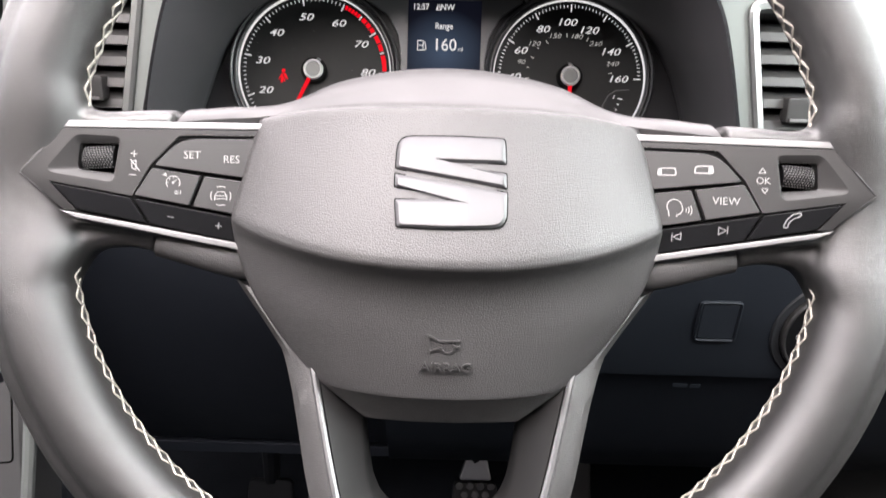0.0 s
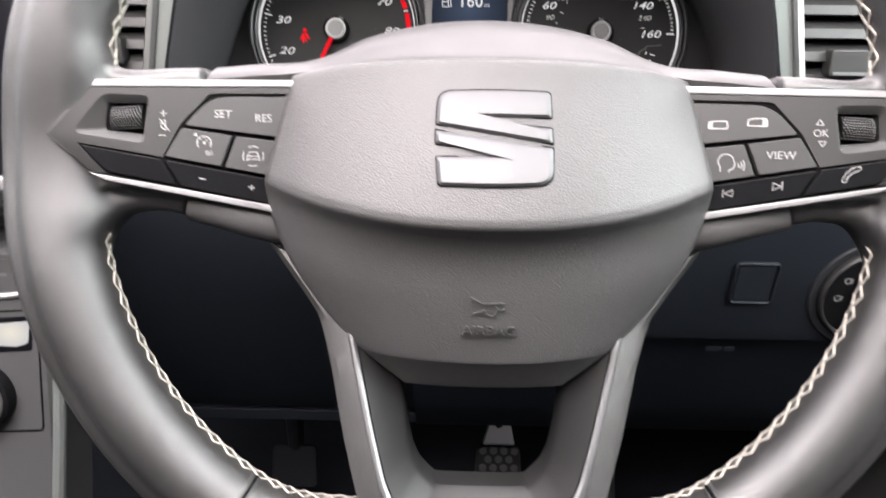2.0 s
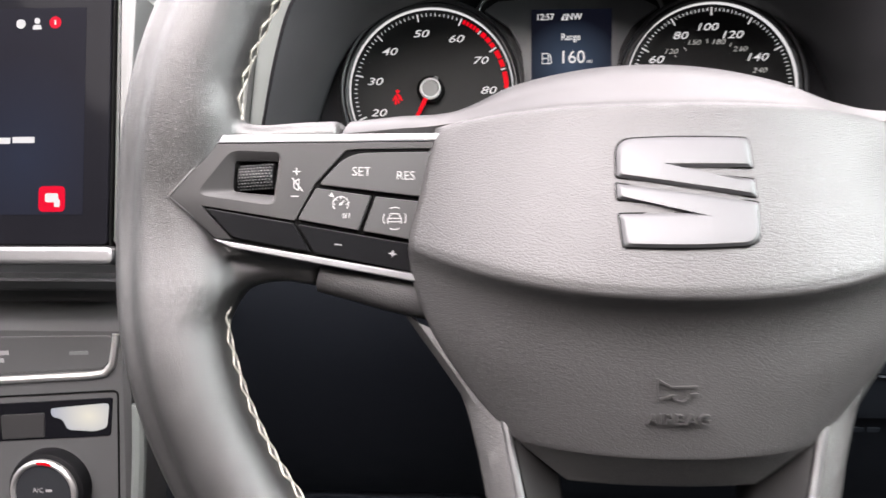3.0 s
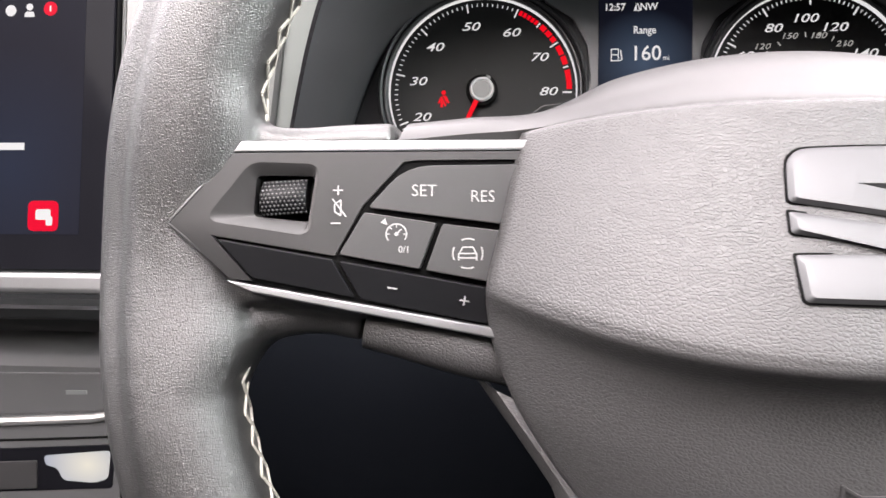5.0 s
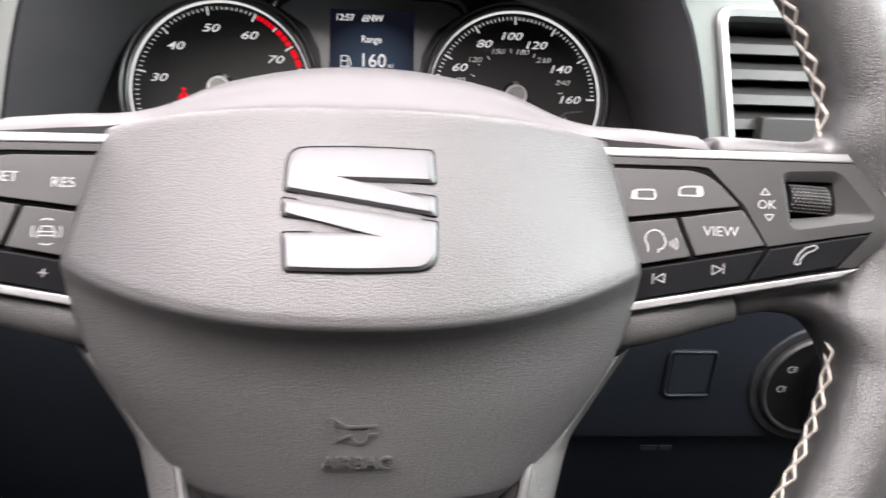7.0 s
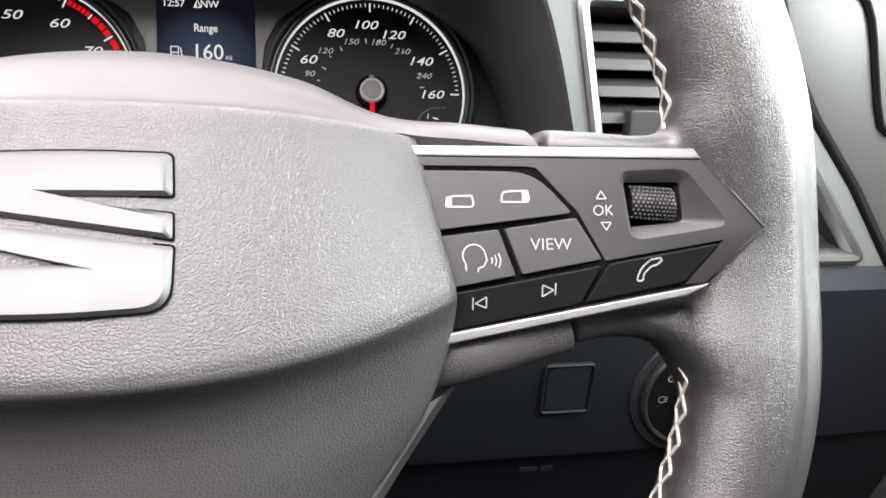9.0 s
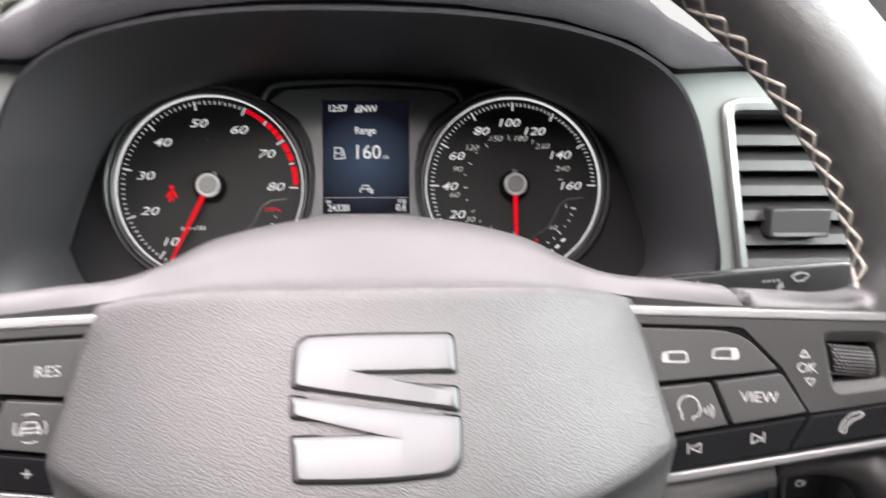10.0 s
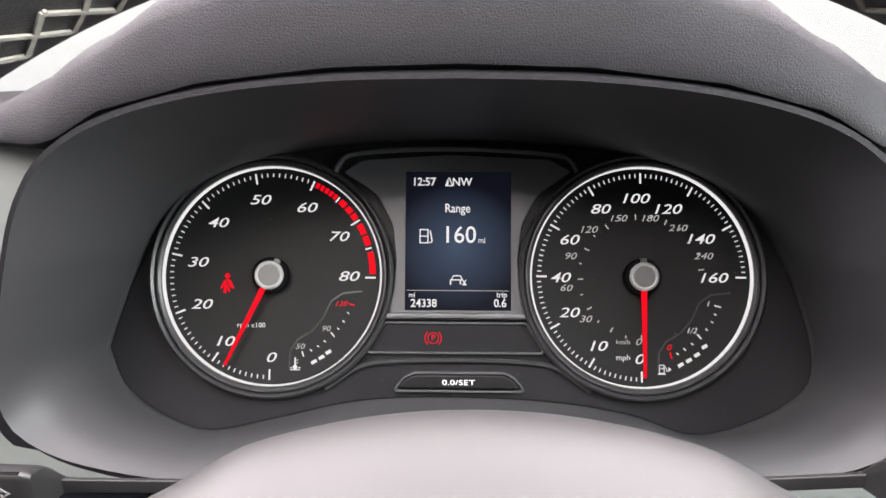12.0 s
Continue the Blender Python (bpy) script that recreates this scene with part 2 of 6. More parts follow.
def inset(poly, d):
    """A polygon shrunk by d all round."""
    s = 1 if area2(poly) > 0 else -1
    out = []
    for i in range(len(poly)):
        a, p, b = Vector(poly[i - 1]), Vector(poly[i]), Vector(poly[(i + 1) % len(poly)])
        e, f = (p - a).normalized(), (b - p).normalized()
        n1, n2 = Vector((-e.y, e.x)) * s, Vector((-f.y, f.x)) * s
        m = n1 + n2
        if m.length < 0.2:
            m = n1
        m = m.normalized()
        out.append(tuple(p + m * (d / max(0.35, m.dot(n1)))))
    return out


def prism(poly, h0, h1, bev=0.0003):
    """A raised piece with a bevelled top edge, between two heights."""
    n = len(poly)
    rings = [[(x, y, h0) for x, y in poly], [(x, y, h1 - bev) for x, y in poly],
             [(x, y, h1 - bev * 0.3) for x, y in inset(poly, bev * 0.3)], [(x, y, h1) for x, y in inset(poly, bev)],
             [(x, y, h1) for x, y in inset(poly, bev * 1.5)]]
    verts = [v for r in rings for v in r]
    faces = [[k * n + i, k * n + (i + 1) % n, (k + 1) * n + (i + 1) % n, (k + 1) * n + i] for k in range(4) for i in range(n)]
    faces += [list(range(4 * n, 5 * n)), list(range(n - 1, -1, -1))]
    return verts, faces


def key_cap(poly, r, h0, h1, bev=0.0003):
    """A key with rounded corners and a softened upper edge."""
    rings = [[(*p, h) for p in fillet(inset(poly, d), r, 4)] for d, h in ((0, h0), (0, h1 - bev), (bev * 0.3, h1 - bev * 0.3), (bev, h1))]
    n = len(rings[0])
    verts = [v for q in rings for v in q]
    faces = [[k * n + i, k * n + (i + 1) % n, (k + 1) * n + (i + 1) % n, (k + 1) * n + i] for k in range(3) for i in range(n)]
    return verts, faces + [list(range(3 * n, 4 * n))]


def frame_ring(outer, inner, h0, h1, bev=0.0004):
    """A flat raised band between two outlines of as many points each."""
    n = len(outer)
    rings = [[(*p, h0) for p in outer], [(*p, h1 - bev) for p in outer], [(*p, h1) for p in inset(outer, bev)],
             [(*p, h1) for p in inset(inner, -bev)], [(*p, h1 - bev) for p in inner], [(*p, h0) for p in inner]]
    verts = [v for r in rings for v in r]
    faces = [[k * n + i, k * n + (i + 1) % n, ((k + 1) % 6) * n + (i + 1) % n, ((k + 1) % 6) * n + i] for k in range(6) for i in range(n)]
    return verts, faces


def loft(rows, closed=False, cap=False):
    """A skin over rows of as many points each."""
    n = len(rows[0])
    verts = [v for r in rows for v in r]
    faces = []
    for k in range(len(rows) - 1):
        for i in range(n if closed else n - 1):
            j = (i + 1) % n
            faces.append([k * n + i, k * n + j, (k + 1) * n + j, (k + 1) * n + i])
    if cap:
        faces += [list(range(n - 1, -1, -1)), list(range((len(rows) - 1) * n, len(rows) * n))]
    return verts, faces


def tube(path, radius, n=8, closed=False):
    """A round bar along a path; radius may change along it."""
    pts = [Vector(p) for p in path]
    rows = []
    ref = Vector((0.13, 0.21, 0.97))
    for i, p in enumerate(pts):
        a = pts[i - 1] if closed or i else p
        b = pts[(i + 1) % len(pts)] if closed or i < len(pts) - 1 else p
        d = (b - a).normalized()
        s = d.cross(ref).normalized()
        u = s.cross(d)
        r = radius[i] if isinstance(radius, (list, tuple)) else radius
        rows.append([tuple(p + (s * math.cos(2 * math.pi * k / n) + u * math.sin(2 * math.pi * k / n)) * r) for k in range(n)])
    if closed:
        rows.append(rows[0])
        return loft(rows, True)
    return loft(rows, True, True)


def smooth_line(points, n):
    """n + 1 points along a Catmull-Rom curve through the given ones."""
    p = [Vector(q) for q in points]
    p = [2 * p[0] - p[1]] + p + [2 * p[-1] - p[-2]]
    out = []
    for k in range(n + 1):
        s = k / n * (len(points) - 1)
        i = min(int(s), len(points) - 2)
        t = s - i
        a, b, c, d = p[i:i + 4]
        out.append(0.5 * ((2 * b) + (c - a) * t + (2 * a - 5 * b + 4 * c - d) * t * t + (3 * b - a - 3 * c + d) * t ** 3))
    return out


def even_loop(points, n):
    """n points at even steps round a closed outline."""
    p = [Vector(q) for q in points]
    lens = [(p[i] - p[i - 1]).length for i in range(len(p))]
    lens = lens[1:] + lens[:1]
    total, out, i, run = sum(lens), [], 0, 0.0
    for k in range(n):
        s = total * k / n
        while run + lens[i] < s:
            run += lens[i]
            i += 1
        out.append(tuple(p[i].lerp(p[(i + 1) % len(p)], (s - run) / max(lens[i], 1e-9))))
    return out


def box(x0, x1, y0, y1, z0, z1, b=0.003):
    """A block with softened upright and top edges."""
    poly = fillet([(x0, y0), (x1, y0), (x1, y1), (x0, y1)], b * 2, 3)
    return prism(poly, z0, z1, b)


def disc(cx, cy, r, h0, h1, n=48, bev=0.0003):
    return prism([(cx + r * math.cos(2 * math.pi * k / n), cy + r * math.sin(2 * math.pi * k / n)) for k in range(n)], h0, h1, bev)


def ring(cx, cy, r0, r1, h0, h1, n=96, bev=0.0003):
    c = [(math.cos(2 * math.pi * k / n), math.sin(2 * math.pi * k / n)) for k in range(n)]
    return frame_ring([(cx + r1 * a, cy + r1 * b) for a, b in c], [(cx + r0 * a, cy + r0 * b) for a, b in c], h0, h1, bev)


def bar(x0, y0, x1, y1, w, h0, h1):
    """A straight mark of width w."""
    d = Vector((x1 - x0, y1 - y0)).normalized() * (w / 2)
    return prism([(x0 + d.y, y0 - d.x), (x1 + d.y, y1 - d.x), (x1 - d.y, y1 + d.x), (x0 - d.y, y0 + d.x)], h0, h1, 0.00002)


def arc(cx, cy, r, a0, a1, w, h0, h1, n=12):
    """A curved mark of width w from angle a0 to a1, in degrees."""
    a = [radians(a0 + (a1 - a0) * k / n) for k in range(n + 1)]
    return prism([(cx + (r + w / 2) * math.cos(t), cy + (r + w / 2) * math.sin(t)) for t in a]
                 + [(cx + (r - w / 2) * math.cos(t), cy + (r - w / 2) * math.sin(t)) for t in reversed(a)], h0, h1, 0.00002)


def words(s, x, y, cap, h, sx=1.0, slant=0.0, bold=0.0, align="CENTER", deep=0.00006):
    """Letters of a given capital height, standing slightly proud at height h."""
    cu = bpy.data.curves.new("letters", "FONT")
    cu.body, cu.size, cu.shear, cu.offset, cu.extrude, cu.resolution_u = s, cap / 0.72, slant, bold * cap, deep, 3
    cu.align_x, cu.align_y = align, "CENTER"
    ob = bpy.data.objects.new("letters", cu)
    me = bpy.data.meshes.new_from_object(ob)
    verts = [(x + v.co.x * sx, y + v.co.y, h + v.co.z) for v in me.vertices]
    faces = [list(p.vertices) for p in me.polygons]
    bpy.data.objects.remove(ob)
    bpy.data.curves.remove(cu)
    bpy.data.meshes.remove(me)
    return verts, faces

# ---------------------------------------------------------------- the steering wheel
WHEEL = axes(-0.0008, 0.289, 0.697, 22)
wheel = thing("steering_wheel", WHEEL, "flat-bottomed black leather steering wheel with pale cross stitching and silver trim", "steering wheel")

RIM_R, FLAT = 0.1815, -0.1607


def rim_centre(a):
    """The middle of the rim at angle a: a circle with a flattened foot, and a waist where the spokes join."""
    x, y = RIM_R * math.cos(a), RIM_R * math.sin(a)
    k = 0.006
    e = (y - FLAT) / k
    if e < 30:
        y = FLAT + k * math.log(1 + math.exp(e))
    waist = math.exp(-((y - 0.010) / 0.034) ** 2) if abs(x) > 0.1 else 0.0
    foot = math.exp(-(x / 0.07) ** 2) if y < 0 else 0.0
    return Vector((x, y, -0.005 - 0.006 * waist - 0.004 * foot))


def rim_frame(a):
    p, q = rim_centre(a - 0.004), rim_centre(a + 0.004)
    t = (q - p).normalized()
    out = t.cross(Vector((0, 0, 1))).normalized()
    return rim_centre(a), out, Vector((0, 0, 1))


def thumb_rest(c):
    """How much wider the inner side of the rim is where it runs into the side spokes."""
    if abs(c.x) < 0.1:
        return 0.0
    t = min(1, max(0, (0.064 - c.y) / 0.018)) if c.y > 0.015 else min(1, max(0, (0.034 + c.y) / 0.020))
    return (0.004 if c.y > 0.015 else 0.007) * t * t * (3 - 2 * t)


RIM_POWER = 2.3


def rim_section(a, grow=0.0, n=40, k0=0, k1=None):
    c, out, up = rim_frame(a)
    rest = thumb_rest(c)
    slim = min(1, max(0, (c.y - 0.05) / 0.09))
    c = c + out * (0.0009 * slim)
    pts = []
    for k in range(k0, n if k1 is None else k1 + 1):
        s = 2 * math.pi * k / n
        cs, sn = math.cos(s), math.sin(s)
        e = 2 / RIM_POWER
        dent = 1 - 0.13 * math.exp(-((s - radians(62)) / 0.20) ** 2)
        pts.append(tuple(c + dent * out * ((0.0187 - 0.0011 * slim + grow + (rest if cs < 0 else 0)) * math.copysign(abs(cs) ** e, cs)) + dent * up * ((0.0178 + grow) * math.copysign(abs(sn) ** e, sn))))
    return pts


def button_plane(x, y):
    """How far the face of the switch panels stands forward at a place on the wheel."""
    return -0.0055 + (abs(x) - 0.107) * 0.21 - 0.12 * (y - 0.014)


def on_panel(side):
    return lambda x, y, h: (side * x, y, button_plane(x, y) + h)


def on_lower_keys(side):
    """The lower row of keys, which leans away towards its foot."""
    lean = lambda x, y: 0.22 * max(0.0, 0.0081 + 0.185 * (x - 0.1309) - y)
    return lambda x, y, h: (side * x, y, button_plane(x, y) + h - lean(x, y))


def arm(points, heights, depths, n=16):
    """A flattened bar that runs from the rim to the hub."""
    path = smooth_line(points, 18)
    hs = smooth_line([(h, d, 0) for h, d in zip(heights, depths)], 18)
    rows = []
    for i, p in enumerate(path):
        h, d = hs[i][0], hs[i][1]
        t = (path[min(i + 1, 18)] - path[max(i - 1, 0)]).normalized()
        side = Vector((-t.y, t.x, 0)).normalized()
        row = []
        for k in range(n):
            s = 2 * math.pi * k / n
            cs, sn = math.cos(s), math.sin(s)
            row.append(tuple(p + side * (h * math.copysign(abs(cs) ** 0.8, cs)) + Vector((0, 0, 1)) * (d * math.copysign(abs(sn) ** 0.8, sn))))
        rows.append(row)
    return loft(rows, True, True)


rim_rows = [rim_section(2 * math.pi * k / 220) for k in range(220)]
rim_rows.append(rim_rows[0])
upper_arm = arm([(0.177, 0.068, -0.010), (0.1725, 0.0525, -0.011), (0.1630, 0.0425, -0.0130), (0.148, 0.0398, -0.0145), (0.130, 0.0404, -0.016), (0.1175, 0.0408, -0.018)],
                [0.0115, 0.0100, 0.0058, 0.0046, 0.0050, 0.0052], [0.012, 0.0125, 0.0125, 0.0125, 0.0125, 0.012])
lower_arm = arm([(0.177, -0.042, -0.010), (0.170, -0.0215, -0.012), (0.157, -0.0100, -0.015), (0.140, -0.0085, -0.018), (0.1262, -0.0112, -0.019)],
                [0.012, 0.0120, 0.0082, 0.0058, 0.0052], [0.012, 0.0125, 0.0120, 0.0115, 0.011])
web_poly = [(0.1795, 0.0185), (0.161, 0.0435), (0.110, 0.043), (0.110, -0.010), (0.160, -0.0035)]
web = [(x, y, button_plane(x, y) - 0.0075) for x, y in web_poly] + [(x, y, -0.024) for x, y in web_poly]
web = (web, [[0, 1, 2, 3, 4], [9, 8, 7, 6, 5]] + [[i, (i + 1) % 5, 5 + (i + 1) % 5, 5 + i] for i in range(5)])
rim = part("rim", join(loft(rim_rows, True), upper_arm, mirrored(upper_arm), lower_arm, mirrored(lower_arm), web, mirrored(web)),
           RIM_LEATHER, wheel, "soft black leather rim, shiny where it is worn")
remesh = rim.modifiers.new("skin", "REMESH")
remesh.mode, remesh.voxel_size, remesh.use_smooth_shade = "VOXEL", 0.0013, True
soften = rim.modifiers.new("soften", "SMOOTH")
soften.factor, soften.iterations = 0.5, 9

# cross stitching along the inner side of the rim
stitches = []
COUNT = 114
for k in range(COUNT):
    a0, a1 = 2 * math.pi * k / COUNT, 2 * math.pi * (k + 1) / COUNT
    mid = rim_centre((a0 + a1) / 2)
    if abs(mid.x) > 0.12 and -0.019 < mid.y < 0.050:
        continue
    if mid.y < -0.1 and abs(mid.x) < 0.056:
        continue

    def seat_at(a, h):
        c, out, up = rim_frame(a)
        slim = min(1, max(0, (c.y - 0.05) / 0.09))
        h = h * (1 + 0.25 * slim) - 0.0034 + 0.0042 * slim
        return c + out * (0.0009 * slim) - out * ((0.0187 - 0.0011 * slim + thumb_rest(c)) * (1 - (abs(h) / 0.0178) ** RIM_POWER) ** (1 / RIM_POWER) + 0.00025) + up * h
    j = [random.uniform(-0.0003, 0.0003) for _ in range(4)]
    w = 0.0037
    for d in (-0.0021, 0.0021):
        b0, b1 = a0 + d, a1 + d
        stitches.append(tube([seat_at(b0, -w + j[0]), seat_at((b0 + b1) / 2, j[2]), seat_at(b1, w + j[1])], 0.00040, 5))
        stitches.append(tube([seat_at(b0, w + j[2]), seat_at((b0 + b1) / 2, j[3]), seat_at(b1, -w + j[3])], 0.00040, 5))
tagged(part("stitching", join(*stitches), THREAD, wheel, "pale cream cross stitching"), kind="stuff")

# the seams where the lower rim piece joins
for s in (1, -1):
    a = math.radians(-53.2) if s > 0 else math.radians(233.2)
    lips = []
    for da in (-0.0085, 0.0085):
        lips.append(tube([Vector(p) for p in rim_section(a + da, -0.0009, 40, 0, 20)], 0.0016, 8))
    part("seam", join(*lips), RIM_LEATHER, wheel)
    part("seam_gap", tube(rim_section(a, 0.0001, 40, 0, 20), 0.0009, 6), GAP, wheel)


# the padded cover in the middle: rows from top to bottom, as
# (height in the middle, height at the side, half width, forward in the middle, forward at the side, bend of height, bend of depth)
COVER_ROWS = [
    (0.0678, 0.0483, 0.0853, -0.0630, -0.0517, 2.13, 2.03),
    (0.0710, 0.0501, 0.0852, -0.0523, -0.0462, 2.07, 1.97),
    (0.0704, 0.0501, 0.0842, -0.0420, -0.0407, 2.02, 1.93),
    (0.0660, 0.0487, 0.0832, -0.0304, -0.0342, 2.02, 1.91),
    (0.0596, 0.0463, 0.0823, -0.0192, -0.0272, 2.08, 1.91),
    (0.0517, 0.0444, 0.0820, -0.0058, -0.0208, 2.65, 1.92),
    (0.0493, 0.0434, 0.0820, 0.0012, -0.0178, 3.02, 1.95),
    (0.0480, 0.0425, 0.0825, 0.0065, -0.0155, 3.2, 2.0),
    (0.0400, 0.0360, 0.0840, 0.0095, -0.0130, 2.5, 2.1),
    (0.0134, 0.0180, 0.0875, 0.0192, -0.0070, 2.0, 2.2),
    (-0.0080, 0.0050, 0.0905, 0.0262, -0.0035, 2.2, 2.3),
    (-0.0128, 0.0012, 0.0912, 0.0272, -0.0030, 2.3, 2.3),
    (-0.0150, -0.0006, 0.0914, 0.0268, -0.0032, 2.3, 2.3),
    (-0.0166, -0.0022, 0.0914, 0.0250, -0.0040, 2.3, 2.3),
    (-0.0215, -0.0070, 0.0912, 0.0190, -0.0062, 2.2, 2.3),
    (-0.0300, -0.0170, 0.0890, 0.0150, -0.0070, 2.0, 2.3),
    (-0.0450, -0.0330, 0.0825, 0.0128, -0.0075, 2.0, 2.3),
    (-0.0590, -0.0520, 0.0700, 0.0108, -0.0080, 2.0, 2.3),
    (-0.0690, -0.0665, 0.0570, 0.0088, -0.0065, 2.0, 2.6),
    (-0.0722, -0.0706, 0.0527, 0.0080, -0.0058, 2.0, 2.6),
    (-0.0732, -0.0718, 0.0513, 0.0066, -0.0060, 2.0, 2.6),
    (-0.0850, -0.0845, 0.0358, -0.0040, -0.0078, 2.0, 2.6),
    (-0.0868, -0.0864, 0.0335, -0.0066, -0.0094, 2.0, 2.6),
    (-0.0872, -0.0869, 0.0325, -0.0160, -0.0180, 2.0, 2.6),
]
COLS = 72


def cover_row(r):
    vc, ve, a, wc, we, pv, pw = r
    row = []
    for k in range(COLS + 1):
        c = -1 + 2 * k / COLS
        q = abs(c)
        row.append((a * c, vc + (ve - vc) * q ** pv, wc + (we - wc) * q ** pw))
    back = [(-a - 0.0004, ve, we - 0.004), (-a + 0.0010, ve, we - 0.022)]
    return [back[1], back[0]] + row + [(-x, y, z) for x, y, z in back]


fine = []
for k in range(96):
    s = k / 95 * (len(COVER_ROWS) - 1)
    i = min(int(s), len(COVER_ROWS) - 2)
    t = s - i
    r = [COVER_ROWS[max(0, min(len(COVER_ROWS) - 1, j))] for j in (i - 1, i, i + 1, i + 2)]
    fine.append(tuple(0.5 * (2 * b + (c - a) * t + (2 * a - 5 * b + 4 * c - d) * t * t + (3 * b - a - 3 * c + d) * t ** 3) for a, b, c, d in zip(*r)))
CROWN = 23
cover_mesh = mesh_of("airbag_cover", loft([cover_row(r) for r in fine[CROWN - 1:]]), COVER)
cover_mesh.set_sharp_from_angle(angle=radians(80))
cover = new("airbag_cover", cover_mesh)
cover.parent = wheel
tagged(cover, "grained dark plastic airbag cover with a crisp crease")


def crown_point(x, k):
    """A place on the smooth crown: a hump in the middle that runs out into a rounded pad along each spoke."""
    vc, ve, a, wc, we, pv, pw = fine[k]
    ax = abs(x)
    q = min(1.1, ax / a)
    hump = Vector((vc + (ve - vc) * q ** pv, wc + (we - wc) * q ** pw))
    run = min(1, max(0, (ax - 0.070) / 0.047))
    mid_v, mid_w = 0.0462 - 0.0048 * run, -0.030 + 0.006 * run
    turn = math.pi * (1.08 - 1.08 * k / CROWN)
    sn, cs = math.sin(turn), math.cos(turn)
    up = 0.0054 * math.copysign(abs(sn) ** 0.7, sn) if cs < 0 else 0.0062 * (1 - cs ** 1.7) - 0.0008
    pad = Vector((mid_v + up, mid_w + 0.0140 * math.copysign(abs(cs) ** 0.8, cs)))
    t = min(1, max(0, (ax - 0.052) / 0.046))
    p = hump.lerp(pad, t * t * (3 - 2 * t))
    slant = min(1, max(0, (ax - 0.09) / 0.02)) * (1 - k / CROWN)
    return (x * (1 - 0.045 * slant), p.x, p.y)


crown_x = [-0.1168 + 0.2336 * k / 90 for k in range(91)]
crown_rows = [[crown_point(x, k) for x in crown_x] for k in range(CROWN + 1)]
crown_rows.append([(x, v - 0.006, w - 0.004) for x, v, w in crown_rows[-1]])
ends = [[r[0] for r in crown_rows], [r[-1] for r in crown_rows]]
n_end = len(crown_rows)
caps = [([*e, (e[0][0], 0.041, -0.02)], [[i, i + 1, n_end] for i in range(n_end - 1)]) for e in ends]
part("crown", join(loft(crown_rows), *caps), SMOOTH_SKIN, wheel, "smooth satin crown that runs out along both spokes")


def face_at(x, y):
    """How far the upper face of the cover stands forward."""
    return 0.0242 - 0.367 * y - 2.2 * x * x


def on_face(x, y, h):
    return (x, y, face_at(x, y) + h)


badge_top = [(-0.0206, 0.0362), (0.0000, 0.0369), (0.0222, 0.0364), (0.0227, 0.0266), (-0.0060, 0.0268), (0.0228, 0.0226), (0.0230, 0.0169), (-0.0210, 0.0236)]
badge_low = [(-0.0212, 0.0214), (0.0232, 0.0152), (0.0230, 0.0018), (0.0012, 0.0008), (-0.0198, 0.0011), (-0.0208, 0.0115), (0.0078, 0.0120), (-0.0211, 0.0163)]
TOP_ROUND = [0.0056, 0.0100, 0.0020, 0.0008, 0.0003, 0.0008, 0.0008, 0.0012]
LOW_ROUND = [0.0008, 0.0008, 0.0056, 0.0100, 0.0014, 0.0010, 0.0003, 0.0010]


def badge_piece(poly, rounds):
    """A thin metal plate with a wide polished chamfer, bent to the cover."""
    bm = bmesh.new()
    rows = [[bm.verts.new((*p, h)) for p in fillet(inset(poly, d), rounds, 5)] for d, h in ((0, -0.001), (0, 0.0006), (0.0012, 0.00155))]
    n = len(rows[0])
    for q, r in zip(rows, rows[1:]):
        for i in range(n):
            bm.faces.new((q[i], q[(i + 1) % n], r[(i + 1) % n], r[i]))
    bm.faces.new(rows[-1])
    for k in range(-5, 6):
        bmesh.ops.bisect_plane(bm, geom=bm.verts[:] + bm.edges[:] + bm.faces[:], plane_co=(0.004 * k, 0, 0), plane_no=(1, 0, 0))
    bm.verts.index_update()
    geo = [tuple(v.co) for v in bm.verts], [[v.index for v in f.verts] for f in bm.faces]
    bm.free()
    return moved(geo, on_face)


part("badge_upper_plate", badge_piece(badge_top, TOP_ROUND), BADGE, cover, "polished metal badge plate")
part("badge_lower_plate", badge_piece(badge_low, LOW_ROUND), BADGE, cover, "polished metal badge plate")
for poly, rounds in ((badge_top, TOP_ROUND), (badge_low, LOW_ROUND)):
    part("badge_groove", moved(prism(fillet(inset(poly, -0.00045), rounds, 5), -0.001, 0.00025, 0.0001), on_face), GAP, cover)


def on_lower(x, y, h):
    return (x, y, 0.0112 + (y + 0.058) * 0.147 - 2.6 * x * x + h)


emb = words("AIRBAG", 0.0010, -0.0574, 0.0038, 0.0011, sx=1.16, bold=0.0, deep=0.0009)
part("airbag_lettering", moved(emb, on_lower), LETTER, cover, "raised letters in the same dark plastic")
horn = [bar(-0.0064, -0.0432, -0.0058, -0.0512, 0.0007, 0, 0.0008), bar(-0.0060, -0.0438, -0.0020, -0.0462, 0.0007, 0, 0.0008), bar(-0.0058, -0.0506, -0.0010, -0.0488, 0.0007, 0, 0.0008),
        bar(-0.0020, -0.0462, 0.0066, -0.0458, 0.0007, 0, 0.0008), bar(0.0040, -0.0486, 0.0070, -0.0484, 0.0007, 0, 0.0008), arc(0.0016, -0.0487, 0.0025, -180, 40, 0.0007, 0, 0.0008, 18)]
part("horn_symbol", moved(join(*horn), on_lower), LETTER, cover)

